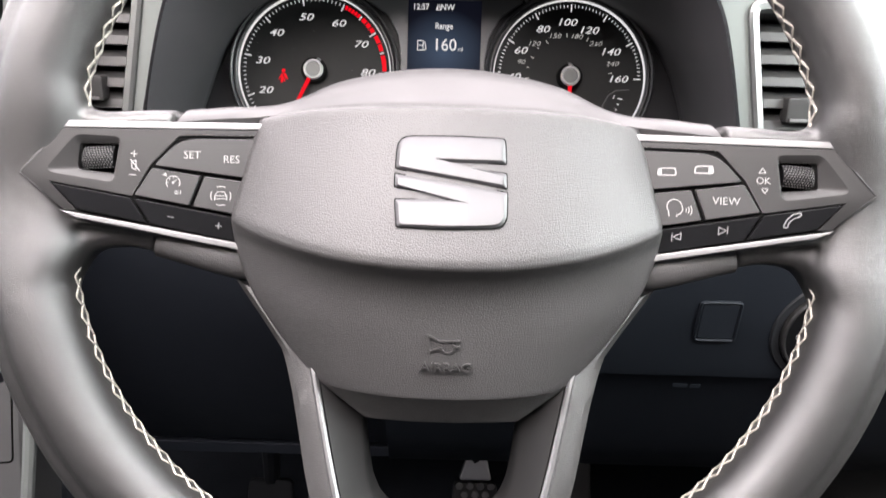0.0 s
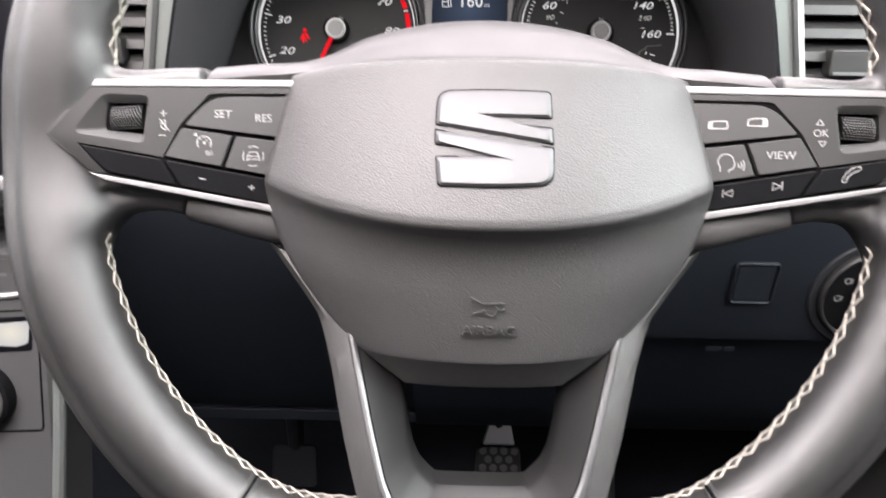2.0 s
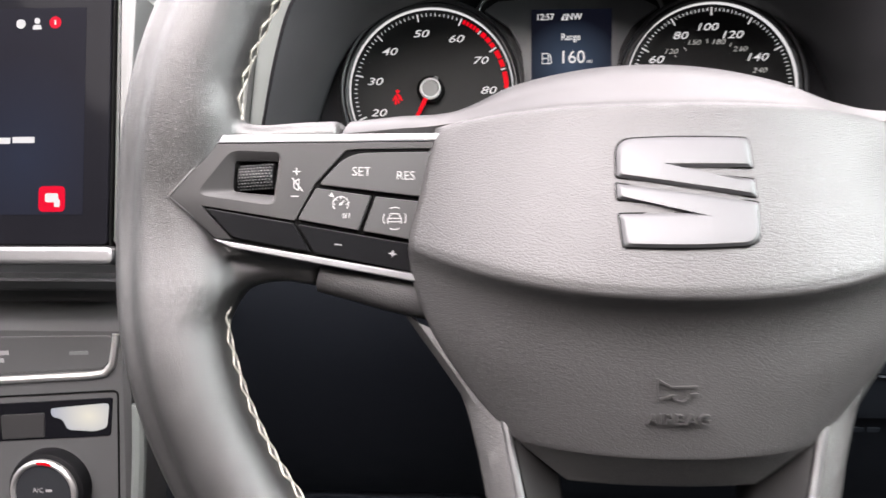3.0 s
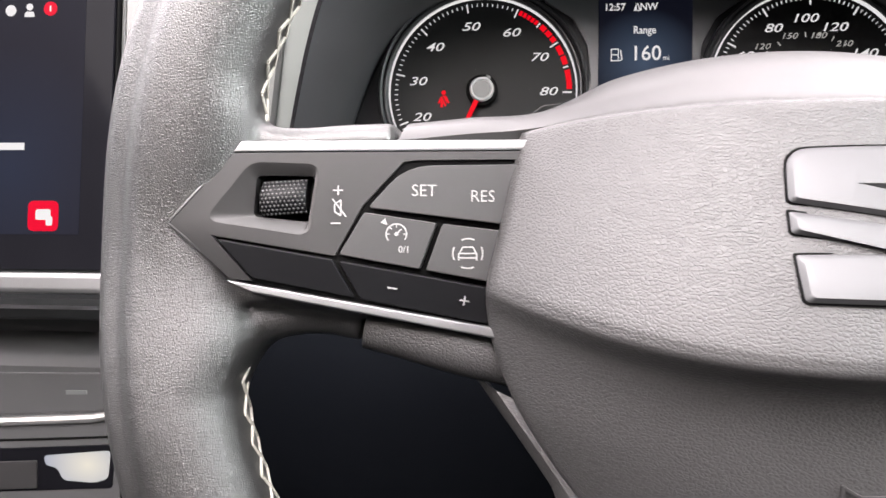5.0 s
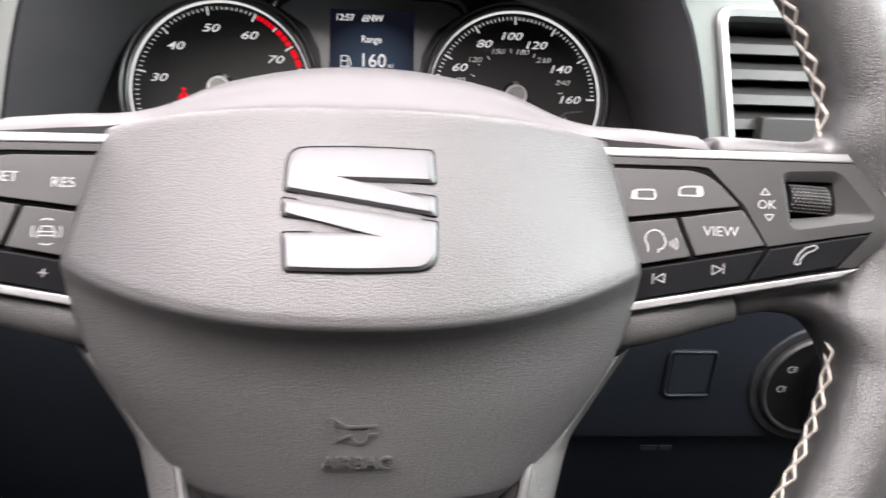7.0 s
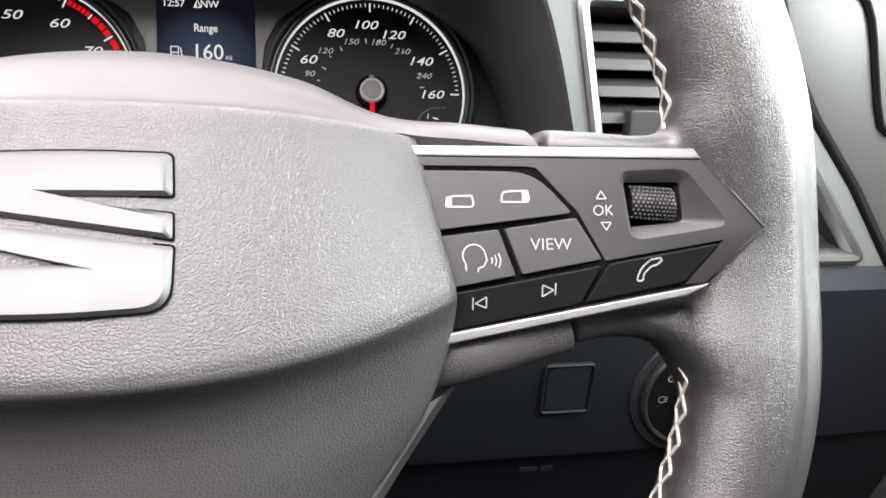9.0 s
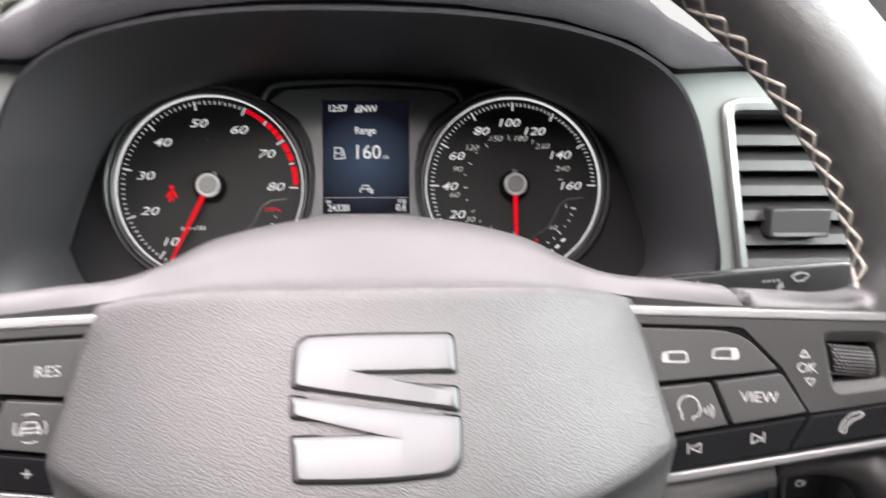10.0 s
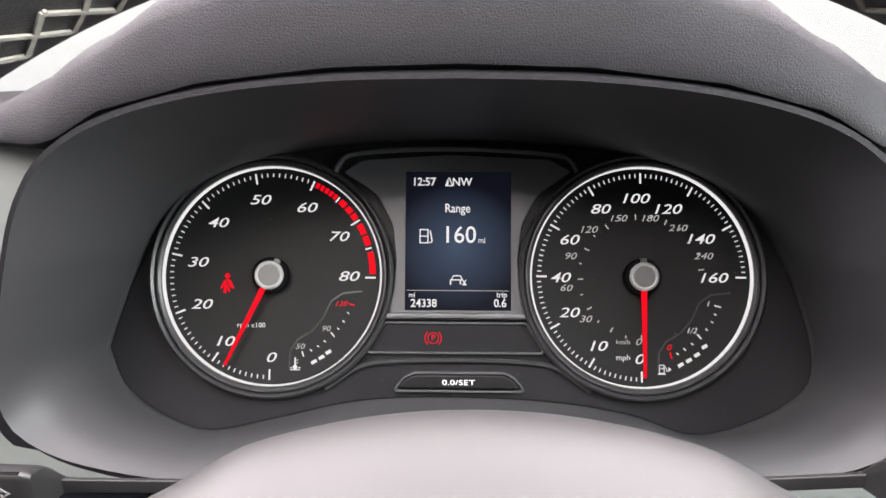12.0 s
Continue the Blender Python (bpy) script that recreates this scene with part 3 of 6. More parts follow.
# grained pads below each switch panel, between the leather and the cover
for s in (1, -1):
    flip = (lambda g: g) if s > 0 else mirrored
    low_pad = arm([(0.1252, -0.0116, -0.0185), (0.112, -0.0144, -0.0195), (0.098, -0.0178, -0.021), (0.084, -0.0205, -0.023)], [0.0068, 0.0076, 0.0084, 0.0090], [0.0118, 0.0122, 0.0126, 0.012], 40)
    part("lower_spoke_pad", flip(low_pad), COVER, wheel, "grained lower spoke pad")


# switch panels
UPPER_STRIP = [(0.1583, 0.0364), (0.1563, 0.0394), (0.0790, 0.0412), (0.0800, 0.0382)]
LOWER_STRIP = [(0.1592, 0.0028), (0.0870, -0.0108), (0.0868, -0.0138), (0.1530, -0.0004)]
ROW_TOP = [(0.1237, 0.0218), (0.1135, 0.0336), (0.0800, 0.0345), (0.0800, 0.0166)]
INNER_KEY = [(0.1036, 0.0180), (0.0850, 0.0158), (0.0860, 0.0010), (0.1080, 0.0051)]
OUTER_KEY = [(0.1243, 0.0210), (0.1048, 0.0181), (0.1092, 0.0053), (0.1308, 0.0093)]
LOW_KEY = [(0.1309, 0.0081), (0.0855, -0.0003), (0.0865, -0.0107), (0.1252, -0.0027)]
CORNER_KEY = [(0.1620, 0.0139), (0.1321, 0.0084), (0.1262, -0.0024), (0.1530, 0.0031)]
SCOOP = [(0.1636, 0.0190), (0.1532, 0.0332), (0.1368, 0.0328), (0.1390, 0.0152)]
ROLLER = [(0.1526, 0.0200), (0.1521, 0.0298), (0.1382, 0.0298), (0.1390, 0.0186)]


def scoop():
    """The recess round the thumb wheel: walls that slope in to a floor."""
    o = fillet(SCOOP, 0.0025, 4)
    i = fillet(inset(ROLLER, -0.0006), 0.0015, 4)
    n = len(o)
    v = [(*p, 0.00065) for p in inset(o, -0.0008)] + [(*p, 0.0004) for p in o] + [(*p, -0.0013) for p in i] + [(*p, -0.0060) for p in i]
    f = [[k * n + a, k * n + (a + 1) % n, (k + 1) * n + (a + 1) % n, (k + 1) * n + a] for k in range(3) for a in range(n)]
    return v, f


def panel_plate():
    """The face plate, with a hole where the thumb wheel sits."""
    o = [(0.1737, 0.0178), (0.1585, 0.0362), (0.1368, 0.0367), (0.0800, 0.0380), (0.0800, 0.0357), (0.1110, 0.0350), (0.1142, 0.0345), (0.1248, 0.0224), (0.1316, 0.0092), (0.1630, 0.0146), (0.1532, 0.0026), (0.1585, 0.0030), (0.1660, 0.0104)]
    h = inset(fillet(SCOOP, 0.0025, 4), -0.0006)
    bm = bmesh.new()
    loops = []
    for poly in (o, h):
        vs = [bm.verts.new((*p, 0.0005)) for p in poly]
        loops += [bm.edges.new((vs[i - 1], vs[i])) for i in range(len(vs))]
    bmesh.ops.triangle_fill(bm, use_beauty=True, use_dissolve=False, edges=loops)
    bm.verts.index_update()
    geo = [tuple(v.co) for v in bm.verts], [[v.index for v in f.verts] for f in bm.faces]
    bm.free()
    n = len(o)
    skirt = [(*p, 0.0005) for p in o] + [(*p, -0.0060) for p in inset(o, -0.0004)]
    return join(geo, (skirt, [[i, (i + 1) % n, n + (i + 1) % n, n + i] for i in range(n)]))


def thumb_wheel():
    """A roller with rounded ends, and the knurls on it."""
    x0, x1, y0, y1 = 0.1397, 0.1513, 0.0199, 0.0292
    c = Vector(((x0 + x1) / 2, (y0 + y1) / 2))

    def lift(u, t):
        return 0.0052 * math.sqrt(max(0, 1 - (t * 0.88) ** 2)) - 0.0041 - 0.0012 * abs(u) ** 5

    def place(u, t):
        return c.x + (x1 - x0) / 2 * u, c.y + (y1 - y0) / 2 * t - 0.00045 * u

    rows = []
    for k in range(15):
        t = -1 + 2 * k / 14
        row = [(*place(-1 + i / 6, t), lift(-1 + i / 6, t)) for i in range(13)]
        rows.append([(*row[0][:2], -0.006)] + row + [(*row[-1][:2], -0.006)])
    out = []
    for k in range(9):
        for i in range(11):
            u, t = -1 + 2 * (i + 0.25 + 0.5 * (k % 2)) / 11, -1 + 2 * (k + 0.5) / 9
            x, y = place(u, t)
            h, r = lift(u, t), 0.00046
            out.append(([(x - r, y, h - 0.0001), (x, y - r, h - 0.0001), (x + r, y, h - 0.0001), (x, y + r, h - 0.0001), (x, y, h + 0.0006)],
                        [[0, 1, 4], [1, 2, 4], [2, 3, 4], [3, 0, 4]]))
    return loft(rows), join(*out)


def glyphs(side):
    """The white legends, by the key that they stand on."""
    h = 0.00118
    if side < 0:
        def t(s, x, y, cap, **kw):
            return moved(words(s, -x, y, cap, h, **kw), lambda a, b, c: (-a, b, c))
        gx, gy = 0.1156, 0.0150
        cruise = [arc(gx, gy, 0.0027, -40, 215, 0.00036, h, h + 0.0001, 20), bar(gx, gy, gx - 0.0013, gy + 0.0013, 0.00036, h, h + 0.0001), arc(gx, gy, 0.0003, 0, 360, 0.0005, h, h + 0.0001, 8),
                  prism([(gx + 0.0024, gy + 0.0024), (gx + 0.0042, gy + 0.0030), (gx + 0.0030, gy + 0.0042)], h, h + 0.0001, 0.00002)]
        cruise += [bar(gx + 0.0018 * math.cos(radians(a)), gy + 0.0018 * math.sin(radians(a)), gx + 0.0025 * math.cos(radians(a)), gy + 0.0025 * math.sin(radians(a)), 0.0003, h, h + 0.0001) for a in (0, 45, 90, 180)]
        cruise.append(t("0/1", 0.1135, 0.0108, 0.0018, sx=0.95, bold=0.01))
        cx, cy = 0.0966, 0.0098
        assist = [arc(cx, cy, 0.0040, a - 26, a + 26, 0.00038, h, h + 0.0001, 8) for a in (0, 90, 180, 270)]
        assist += [bar(cx - 0.0014, cy + 0.0017, cx + 0.0014, cy + 0.0017, 0.00038, h, h + 0.0001), bar(cx - 0.0014, cy + 0.0017, cx - 0.0022, cy, 0.00038, h, h + 0.0001),
                   bar(cx + 0.0014, cy + 0.0017, cx + 0.0022, cy, 0.00038, h, h + 0.0001), bar(cx - 0.0025, cy, cx + 0.0025, cy, 0.00038, h, h + 0.0001),
                   bar(cx - 0.0025, cy - 0.0012, cx + 0.0025, cy - 0.0012, 0.00038, h, h + 0.0001), bar(cx - 0.0024, cy, cx - 0.0024, cy - 0.0019, 0.00042, h, h + 0.0001), bar(cx + 0.0024, cy, cx + 0.0024, cy - 0.0019, 0.00042, h, h + 0.0001)]
        x = 0.1306
        quiet = [bar(x + 0.0012, 0.0229, x + 0.0012, 0.0209, 0.00038, h, h + 0.0001), bar(x + 0.0012, 0.0229, x - 0.0004, 0.0240, 0.00038, h, h + 0.0001),
                 bar(x + 0.0012, 0.0209, x - 0.0004, 0.0198, 0.00038, h, h + 0.0001), bar(x - 0.0004, 0.0240, x - 0.0004, 0.0198, 0.00038, h, h + 0.0001), bar(x + 0.0018, 0.0243, x - 0.0018, 0.0196, 0.00038, h, h + 0.0001)]
        plus = [bar(x + 0.0004 - 0.0013, 0.0266, x + 0.0004 + 0.0013, 0.0266, 0.00038, h, h + 0.0001), bar(x + 0.0004, 0.0253, x + 0.0004, 0.0279, 0.00038, h, h + 0.0001), bar(x - 0.0005, 0.0178, x + 0.0021, 0.0178, 0.00038, h, h + 0.0001)]
        speed = [bar(0.1152, 0.0003, 0.1178, 0.0007, 0.00042, h, h + 0.0001), bar(0.0961, -0.0032, 0.0987, -0.0028, 0.00042, h, h + 0.0001), bar(0.0972, -0.0017, 0.0976, -0.0043, 0.00042, h, h + 0.0001)]
        return [("set_legend", t("SET", 0.1085, 0.0266, 0.0033, sx=0.95, bold=-0.008)), ("res_legend", t("RES", 0.0928, 0.0252, 0.0033, sx=0.95, bold=-0.008)),
                ("cruise_symbol", join(*cruise)), ("assist_symbol", join(*assist)), ("mute_symbol", join(*quiet)), ("volume_symbol", join(*plus)), ("plus_minus_symbol", join(*speed))]

    def t(s, x, y, cap, **kw):
        return words(s, x, y, cap, h, **kw)
    lozenge = []
    for cx, cy, f in ((0.0933, 0.0254, 0), (0.1081, 0.0266, 1)):
        o = fillet([(cx - 0.0040, cy - 0.0016), (cx - 0.0036, cy + 0.0014), (cx - 0.0012, cy + 0.0019), (cx + 0.0036, cy + 0.0019), (cx + 0.0040, cy - 0.0008), (cx + 0.0034, cy - 0.0017)], 0.0008, 3)
        lozenge.append(frame_ring(o, inset(o, 0.00055), h, h + 0.0001, 0.00002))
        lozenge.append(bar(cx + (0.0026 if f else -0.0028), cy - 0.0012, cx + (0.0026 if f else -0.0028), cy + 0.0014, 0.0016, h, h + 0.0001))
    cx, cy = 0.0970, 0.0098
    voice = [arc(cx - 0.0003, cy + 0.0010, 0.0030, 20, 215, 0.00042, h, h + 0.0001, 14), bar(cx + 0.0026, cy + 0.0018, cx + 0.0031, cy - 0.0002, 0.00042, h, h + 0.0001),
             bar(cx + 0.0031, cy - 0.0002, cx + 0.0022, cy - 0.0020, 0.00042, h, h + 0.0001), bar(cx + 0.0022, cy - 0.0020, cx + 0.0008, cy - 0.0024, 0.00042, h, h + 0.0001),
             bar(cx + 0.0008, cy - 0.0024, cx + 0.0007, cy - 0.0034, 0.00042, h, h + 0.0001), bar(cx - 0.0026, cy - 0.0008, cx - 0.0024, cy - 0.0032, 0.00042, h, h + 0.0001)]
    voice += [arc(cx + 0.0030, cy - 0.0004, r, -32, 32, 0.00038, h, h + 0.0001, 6) for r in (0.0015, 0.0026, 0.0037)]
    prev = [bar(0.0962, -0.0040, 0.0962, -0.0006, 0.00038, h, h + 0.0001)]
    nxt = [bar(0.1182, -0.0001, 0.1182, 0.0033, 0.00038, h, h + 0.0001)]
    for (x0, y0), (x1, y1), (x2, y2) in (((0.0968, -0.0022), (0.0998, -0.0004), (0.0998, -0.0034)),):
        prev += [bar(x0, y0, x1, y1, 0.00038, h, h + 0.0001), bar(x1, y1, x2, y2, 0.00038, h, h + 0.0001), bar(x2, y2, x0, y0, 0.00038, h, h + 0.0001)]
    for (x0, y0), (x1, y1), (x2, y2) in (((0.1177, 0.0014), (0.1147, 0.0027), (0.1147, -0.0005)),):
        nxt += [bar(x0, y0, x1, y1, 0.00038, h, h + 0.0001), bar(x1, y1, x2, y2, 0.00038, h, h + 0.0001), bar(x2, y2, x0, y0, 0.00038, h, h + 0.0001)]
    # a telephone receiver
    px, py = 0.1432, 0.0066
    o = [(px - 0.0030, py - 0.0034), (px - 0.0015, py - 0.0030), (px - 0.0014, py - 0.0012), (px + 0.0004, py + 0.0008), (px + 0.0020, py + 0.0012), (px + 0.0034, py + 0.0026),
         (px + 0.0026, py + 0.0036), (px - 0.0004, py + 0.0028), (px - 0.0026, py + 0.0004), (px - 0.0036, py - 0.0024)]
    o = fillet(o, 0.0005, 2)
    phone = frame_ring(o, inset(o, 0.00045), h, h + 0.0001, 0.00002)
    ok = []
    for y, d in ((0.0268, 1), (0.0186, -1)):
        x = 0.1309 if d > 0 else 0.1319
        tri = [(x - 0.0013, y - 0.0009 * d), (x + 0.0013, y - 0.0009 * d), (x, y + 0.0012 * d)]
        ok += [bar(*tri[0], *tri[1], 0.00034, h, h + 0.0001), bar(*tri[1], *tri[2], 0.00034, h, h + 0.0001), bar(*tri[2], *tri[0], 0.00034, h, h + 0.0001)]
    return [("lamp_symbol", join(*lozenge[:2])), ("lamp_symbol", join(*lozenge[2:])), ("voice_symbol", join(*voice)), ("view_legend", t("VIEW", 0.1172, 0.0136, 0.0033, sx=1.0, bold=-0.008)), ("previous_symbol", join(*prev)),
            ("next_symbol", join(*nxt)), ("telephone_symbol", phone), ("ok_legend", t("OK", 0.1313, 0.0226, 0.0030, sx=0.92, bold=-0.006)), ("arrow_symbol", join(*ok[:3])), ("arrow_symbol", join(*ok[3:]))]


for s in (-1, 1):
    place, lower_place = on_panel(s), on_lower_keys(s)
    panel = part("switch_panel", moved(panel_plate(), lower_place), PANEL, wheel, "satin black switch panel with white symbols")
    part("scoop", moved(scoop(), place), PANEL, panel)
    bed = moved(prism([(0.1634, 0.0147), (0.1316, 0.0092), (0.1246, 0.0226), (0.1142, 0.0349), (0.0800, 0.0357), (0.0850, -0.0112), (0.1270, -0.0034), (0.1532, 0.0022)], -0.008, -0.0004, 0.0001), lower_place)
    part("key_gap", bed, GAP, panel)
    # the downward-facing shade of the lower and corner keys is put into BUTTON_DARK
    for nm, poly, mt in (("top_key", ROW_TOP, BUTTON), ("inner_key", INNER_KEY, BUTTON), ("outer_key", OUTER_KEY, BUTTON), ("lower_key", LOW_KEY, BUTTON_DARK), ("corner_key", CORNER_KEY, BUTTON_DARK)):
        rr = [0.0015, 0.007, 0.0005, 0.0005] if nm == "top_key" else 0.0007
        part(nm, moved(key_cap(inset(poly, 0.00022), rr, -0.005, 0.0010, 0.00028), lower_place if mt is BUTTON_DARK else place), mt, panel, "", False)
    part("wheel_well", moved(prism(inset(fillet(ROLLER, 0.002, 4), -0.0006), -0.0075, -0.0052, 0.0001), place), GAP, panel)
    part("panel_edge", moved(tube([(0.1587, 0.0360, 0.0003), (0.1662, 0.0270, 0.0003), (0.1737, 0.0178, 0.0003), (0.1700, 0.0142, 0.0002), (0.1660, 0.0104, 0.0001)], 0.0005, 6), lower_place), STALK, panel, "fine rounded edge of the panel")
    roller, knurls = thumb_wheel()
    # dark roller, pale knurls: shade and light of one rubber, set by colour
    part("thumb_wheel", moved(roller, place), BUTTON_DARK, panel, "black rubber thumb wheel")
    tagged(part("knurling", moved(knurls, place), KNURL, panel, "raised knurling of the thumb wheel", False), kind="stuff")
    for nm, geo in glyphs(s):
        part(nm, moved(geo, lower_place if nm in ("plus_minus_symbol", "previous_symbol", "next_symbol", "telephone_symbol") else place), LEGEND, panel)
    part("upper_trim_strip", moved(prism(UPPER_STRIP, -0.006, 0.0008, 0.0005), place), SATIN_METAL, wheel, "bright satin silver strip")
    part("lower_trim_strip", moved(prism(LOWER_STRIP, -0.006, -0.0002, 0.0004), place), SATIN_METAL, wheel, "bright satin silver strip")


# the lower spoke: a U of grained trim, a silver line and a dished insert
def half_line(pts, n=40):
    """A run of straight pieces with softened corners, in n + 1 steps shared out evenly between the pieces."""
    soft = smooth_line([(x, y, 0) for x, y in pts], n)
    out = []
    for k, q in enumerate(soft):
        t = k / n * (len(pts) - 1)
        i = min(int(t), len(pts) - 2)
        a, b = Vector((*pts[i], 0)), Vector((*pts[i + 1], 0))
        out.append(a.lerp(b, t - i).lerp(q, 0.35))
    return out


def spoke_height(y):
    return -0.005 - 0.2 * (y + 0.07)


L_OUT = [(0.0960, -0.0265), (0.0728, -0.0575), (0.0668, -0.0775), (0.0600, -0.1105), (0.0530, -0.1370), (0.0455, -0.1525), (0.0335, -0.1680), (0.0180, -0.1730), (0.0, -0.1735)]
L_MID = [(0.0890, -0.0295), (0.0665, -0.0600), (0.0625, -0.0780), (0.0556, -0.1085), (0.0483, -0.1340), (0.0410, -0.1485), (0.0300, -0.1622), (0.0165, -0.1662), (0.0, -0.1665)]
L_CHROME = [(0.0640, -0.0400), (0.0590, -0.0600), (0.0562, -0.0735), (0.0505, -0.1005), (0.0447, -0.1250), (0.0388, -0.1390), (0.0285, -0.1535), (0.0160, -0.1578), (0.0, -0.1582)]
L_CHROME_IN = [(0.0608, -0.0404), (0.0558, -0.0609), (0.0530, -0.0742), (0.0472, -0.1007), (0.0413, -0.1237), (0.0356, -0.1366), (0.0257, -0.1501), (0.0145, -0.1540), (0.0, -0.1544)]
L_OPEN = [(0.0450, -0.0400), (0.0375, -0.0700), (0.0357, -0.0860), (0.0332, -0.1075), (0.0310, -0.1185), (0.0275, -0.1260), (0.0205, -0.1325), (0.0100, -0.1330), (0.0, -0.1330)]


def u_line(pts, h, scale=1.0, shift=(0, 0)):
    half = [(p.x * scale + shift[0], p.y + shift[1], spoke_height(p.y) + h) for p in half_line(pts)]
    return half + [(-x, y, z) for x, y, z in reversed(half[:-1])]


part("lower_spoke", loft([u_line(L_OUT, -0.026), u_line(L_OUT, -0.010), [(x * 0.99, y * 0.997, z) for x, y, z in u_line(L_OUT, -0.0062)], u_line(L_MID, -0.0022), u_line(L_CHROME, 0.0), u_line(L_CHROME, -0.006)]), SPOKE_SKIN, wheel, "grained dark lower spoke frame")
part("spoke_trim_line", loft([u_line(L_CHROME, -0.004), u_line(L_CHROME, 0.0002), u_line([(a[0] * 0.7 + b[0] * 0.3, a[1] * 0.7 + b[1] * 0.3) for a, b in zip(L_CHROME, L_CHROME_IN)], 0.0011), u_line([(a[0] * 0.3 + b[0] * 0.7, a[1] * 0.3 + b[1] * 0.7) for a, b in zip(L_CHROME, L_CHROME_IN)], 0.0011), u_line(L_CHROME_IN, 0.0002), u_line(L_CHROME_IN, -0.004)]), SPOKE_METAL, wheel, "thin silver line round the lower spoke")
mid_in = [(a[0] * 0.86 + b[0] * 0.14, a[1] * 0.86 + b[1] * 0.14) for a, b in zip(L_CHROME_IN, L_OPEN)]
near_open = [(a[0] * 0.1 + b[0] * 0.9, a[1] * 0.1 + b[1] * 0.9) for a, b in zip(L_CHROME_IN, L_OPEN)]
thin_gap = [(a[0] * 0.95 + b[0] * 0.05, a[1] * 0.95 + b[1] * 0.05) for a, b in zip(L_CHROME_IN, L_OPEN)]
part("spoke_line_gap", loft([u_line(L_CHROME_IN, -0.0009), u_line(thin_gap, -0.0009)]), GAP, wheel)
part("spoke_insert", loft([u_line(thin_gap, -0.004), u_line(thin_gap, -0.0006), u_line(mid_in, -0.0016), u_line(near_open, -0.0135), u_line(L_OPEN, -0.016), u_line(L_OPEN, -0.030)]), INSERT, wheel, "dished satin dark spoke insert")

# the hub body that holds the cover, the spokes and the column together
hub_poly = fillet([(-0.084, 0.040), (0.084, 0.040), (0.088, -0.010), (0.060, -0.062), (0.036, -0.080), (-0.036, -0.080), (-0.060, -0.062), (-0.088, -0.010)], 0.006, 4)
part("hub_body", prism(hub_poly, -0.060, -0.012, 0.004), GAP, wheel, "black plastic hub body")

# ---------------------------------------------------------------- the instrument cluster
CLUSTER_POSE = axes(-0.0058, 0.5742, 0.6869, 24.6) @ Matrix.Diagonal((0.981, 0.981, 1, 1))
cluster = thing("instrument_cluster", CLUSTER_POSE, "lit instrument cluster with two round dials and a small colour display", "instrument cluster")


def mm(points):
    return [(x / 1000, y / 1000) for x, y in points]


PLATE = mm([(-183, -39), (-178.5, -24), (-170, 1), (-159, 24), (-144, 42), (-123.5, 54.5), (-100, 62.3), (-64, 69.4), (0, 72), (60, 69.4), (99, 62.5),
            (130, 51), (157, 30.5), (170, 9), (177, -8), (184.5, -38), (181, -57), (158, -73), (123, -82), (90, -72), (50, -66), (0, -64), (-50, -66), (-92, -75), (-128, -82), (-152, -75), (-173, -60)])
PLATE = [(x * 1.03, y * 1.025) for x, y in PLATE]
plate_line = [tuple(p)[:2] for p in smooth_line([(*p, 0) for p in PLATE + PLATE[:1]], 160)][:-1]
part("backing_plate", prism(plate_line, -0.012, -0.003, 0.001), CLUSTER, cluster, "matte black backing plate")

TACH, SPEED, DIAL_R = (-0.0991, 0.0), (0.0991, 0.0), 0.0588


def dial_geo(c):
    return disc(*c, DIAL_R - 0.0006, -0.008, -0.0016, 96, 0.0002)


def polar(c, deg, r):
    return c[0] + r * math.cos(radians(deg)), c[1] + r * math.sin(radians(deg))


def tick(c, deg, r0, r1, w, h=-0.0015):
    return bar(*polar(c, deg, r0), *polar(c, deg, r1), w, h, h + 0.0001)


def tach_angle(v):
    return 269.5 - 33.8 * v / 10


def speed_angle(v):
    return 270 - 3 * v if v <= 20 else 210 - 1.5 * (v - 20)


def sub_gauge(c, mirror):
    """The small sunken field for the temperature or the fuel."""
    pts = mm([(-88.9, -50.0), (-88.4, -40.5), (-84.5, -34.5), (-76.5, -29.5), (-70.8, -22.5), (-66.5, -13.5), (-60.5, -9.3), (-50.0, -8.3)])
    pts = [(p[0] - TACH[0], p[1]) for p in pts]
    if mirror:
        pts = [(p[0] - 0.0015, p[1]) for p in pts]
    return tube([(c[0] + x, c[1] + y, -0.0016) for x, y in pts], 0.0005, 6)


def needle_geo(c, deg, length):
    d = radians(deg)
    a, b = Vector((math.cos(d), math.sin(d))), Vector((-math.sin(d), math.cos(d)))
    o = Vector(c)
    poly = [o + a * 0.004 + b * 0.0016, o + a * length + b * 0.0007, o + a * (length + 0.0006), o + a * length - b * 0.0007, o + a * 0.004 - b * 0.0016]
    return prism([tuple(p) for p in poly], 0.0042, 0.0056, 0.0005)


def tail_geo(c, deg):
    d = radians(deg)
    a, b = Vector((math.cos(d), math.sin(d))), Vector((-math.sin(d), math.cos(d)))
    o = Vector(c)
    return prism([tuple(p) for p in (o + a * 0.004 + b * 0.0022, o + a * 0.0098 + b * 0.0016, o + a * 0.0098 - b * 0.0016, o + a * 0.004 - b * 0.0022)], 0.0034, 0.0052, 0.0005)


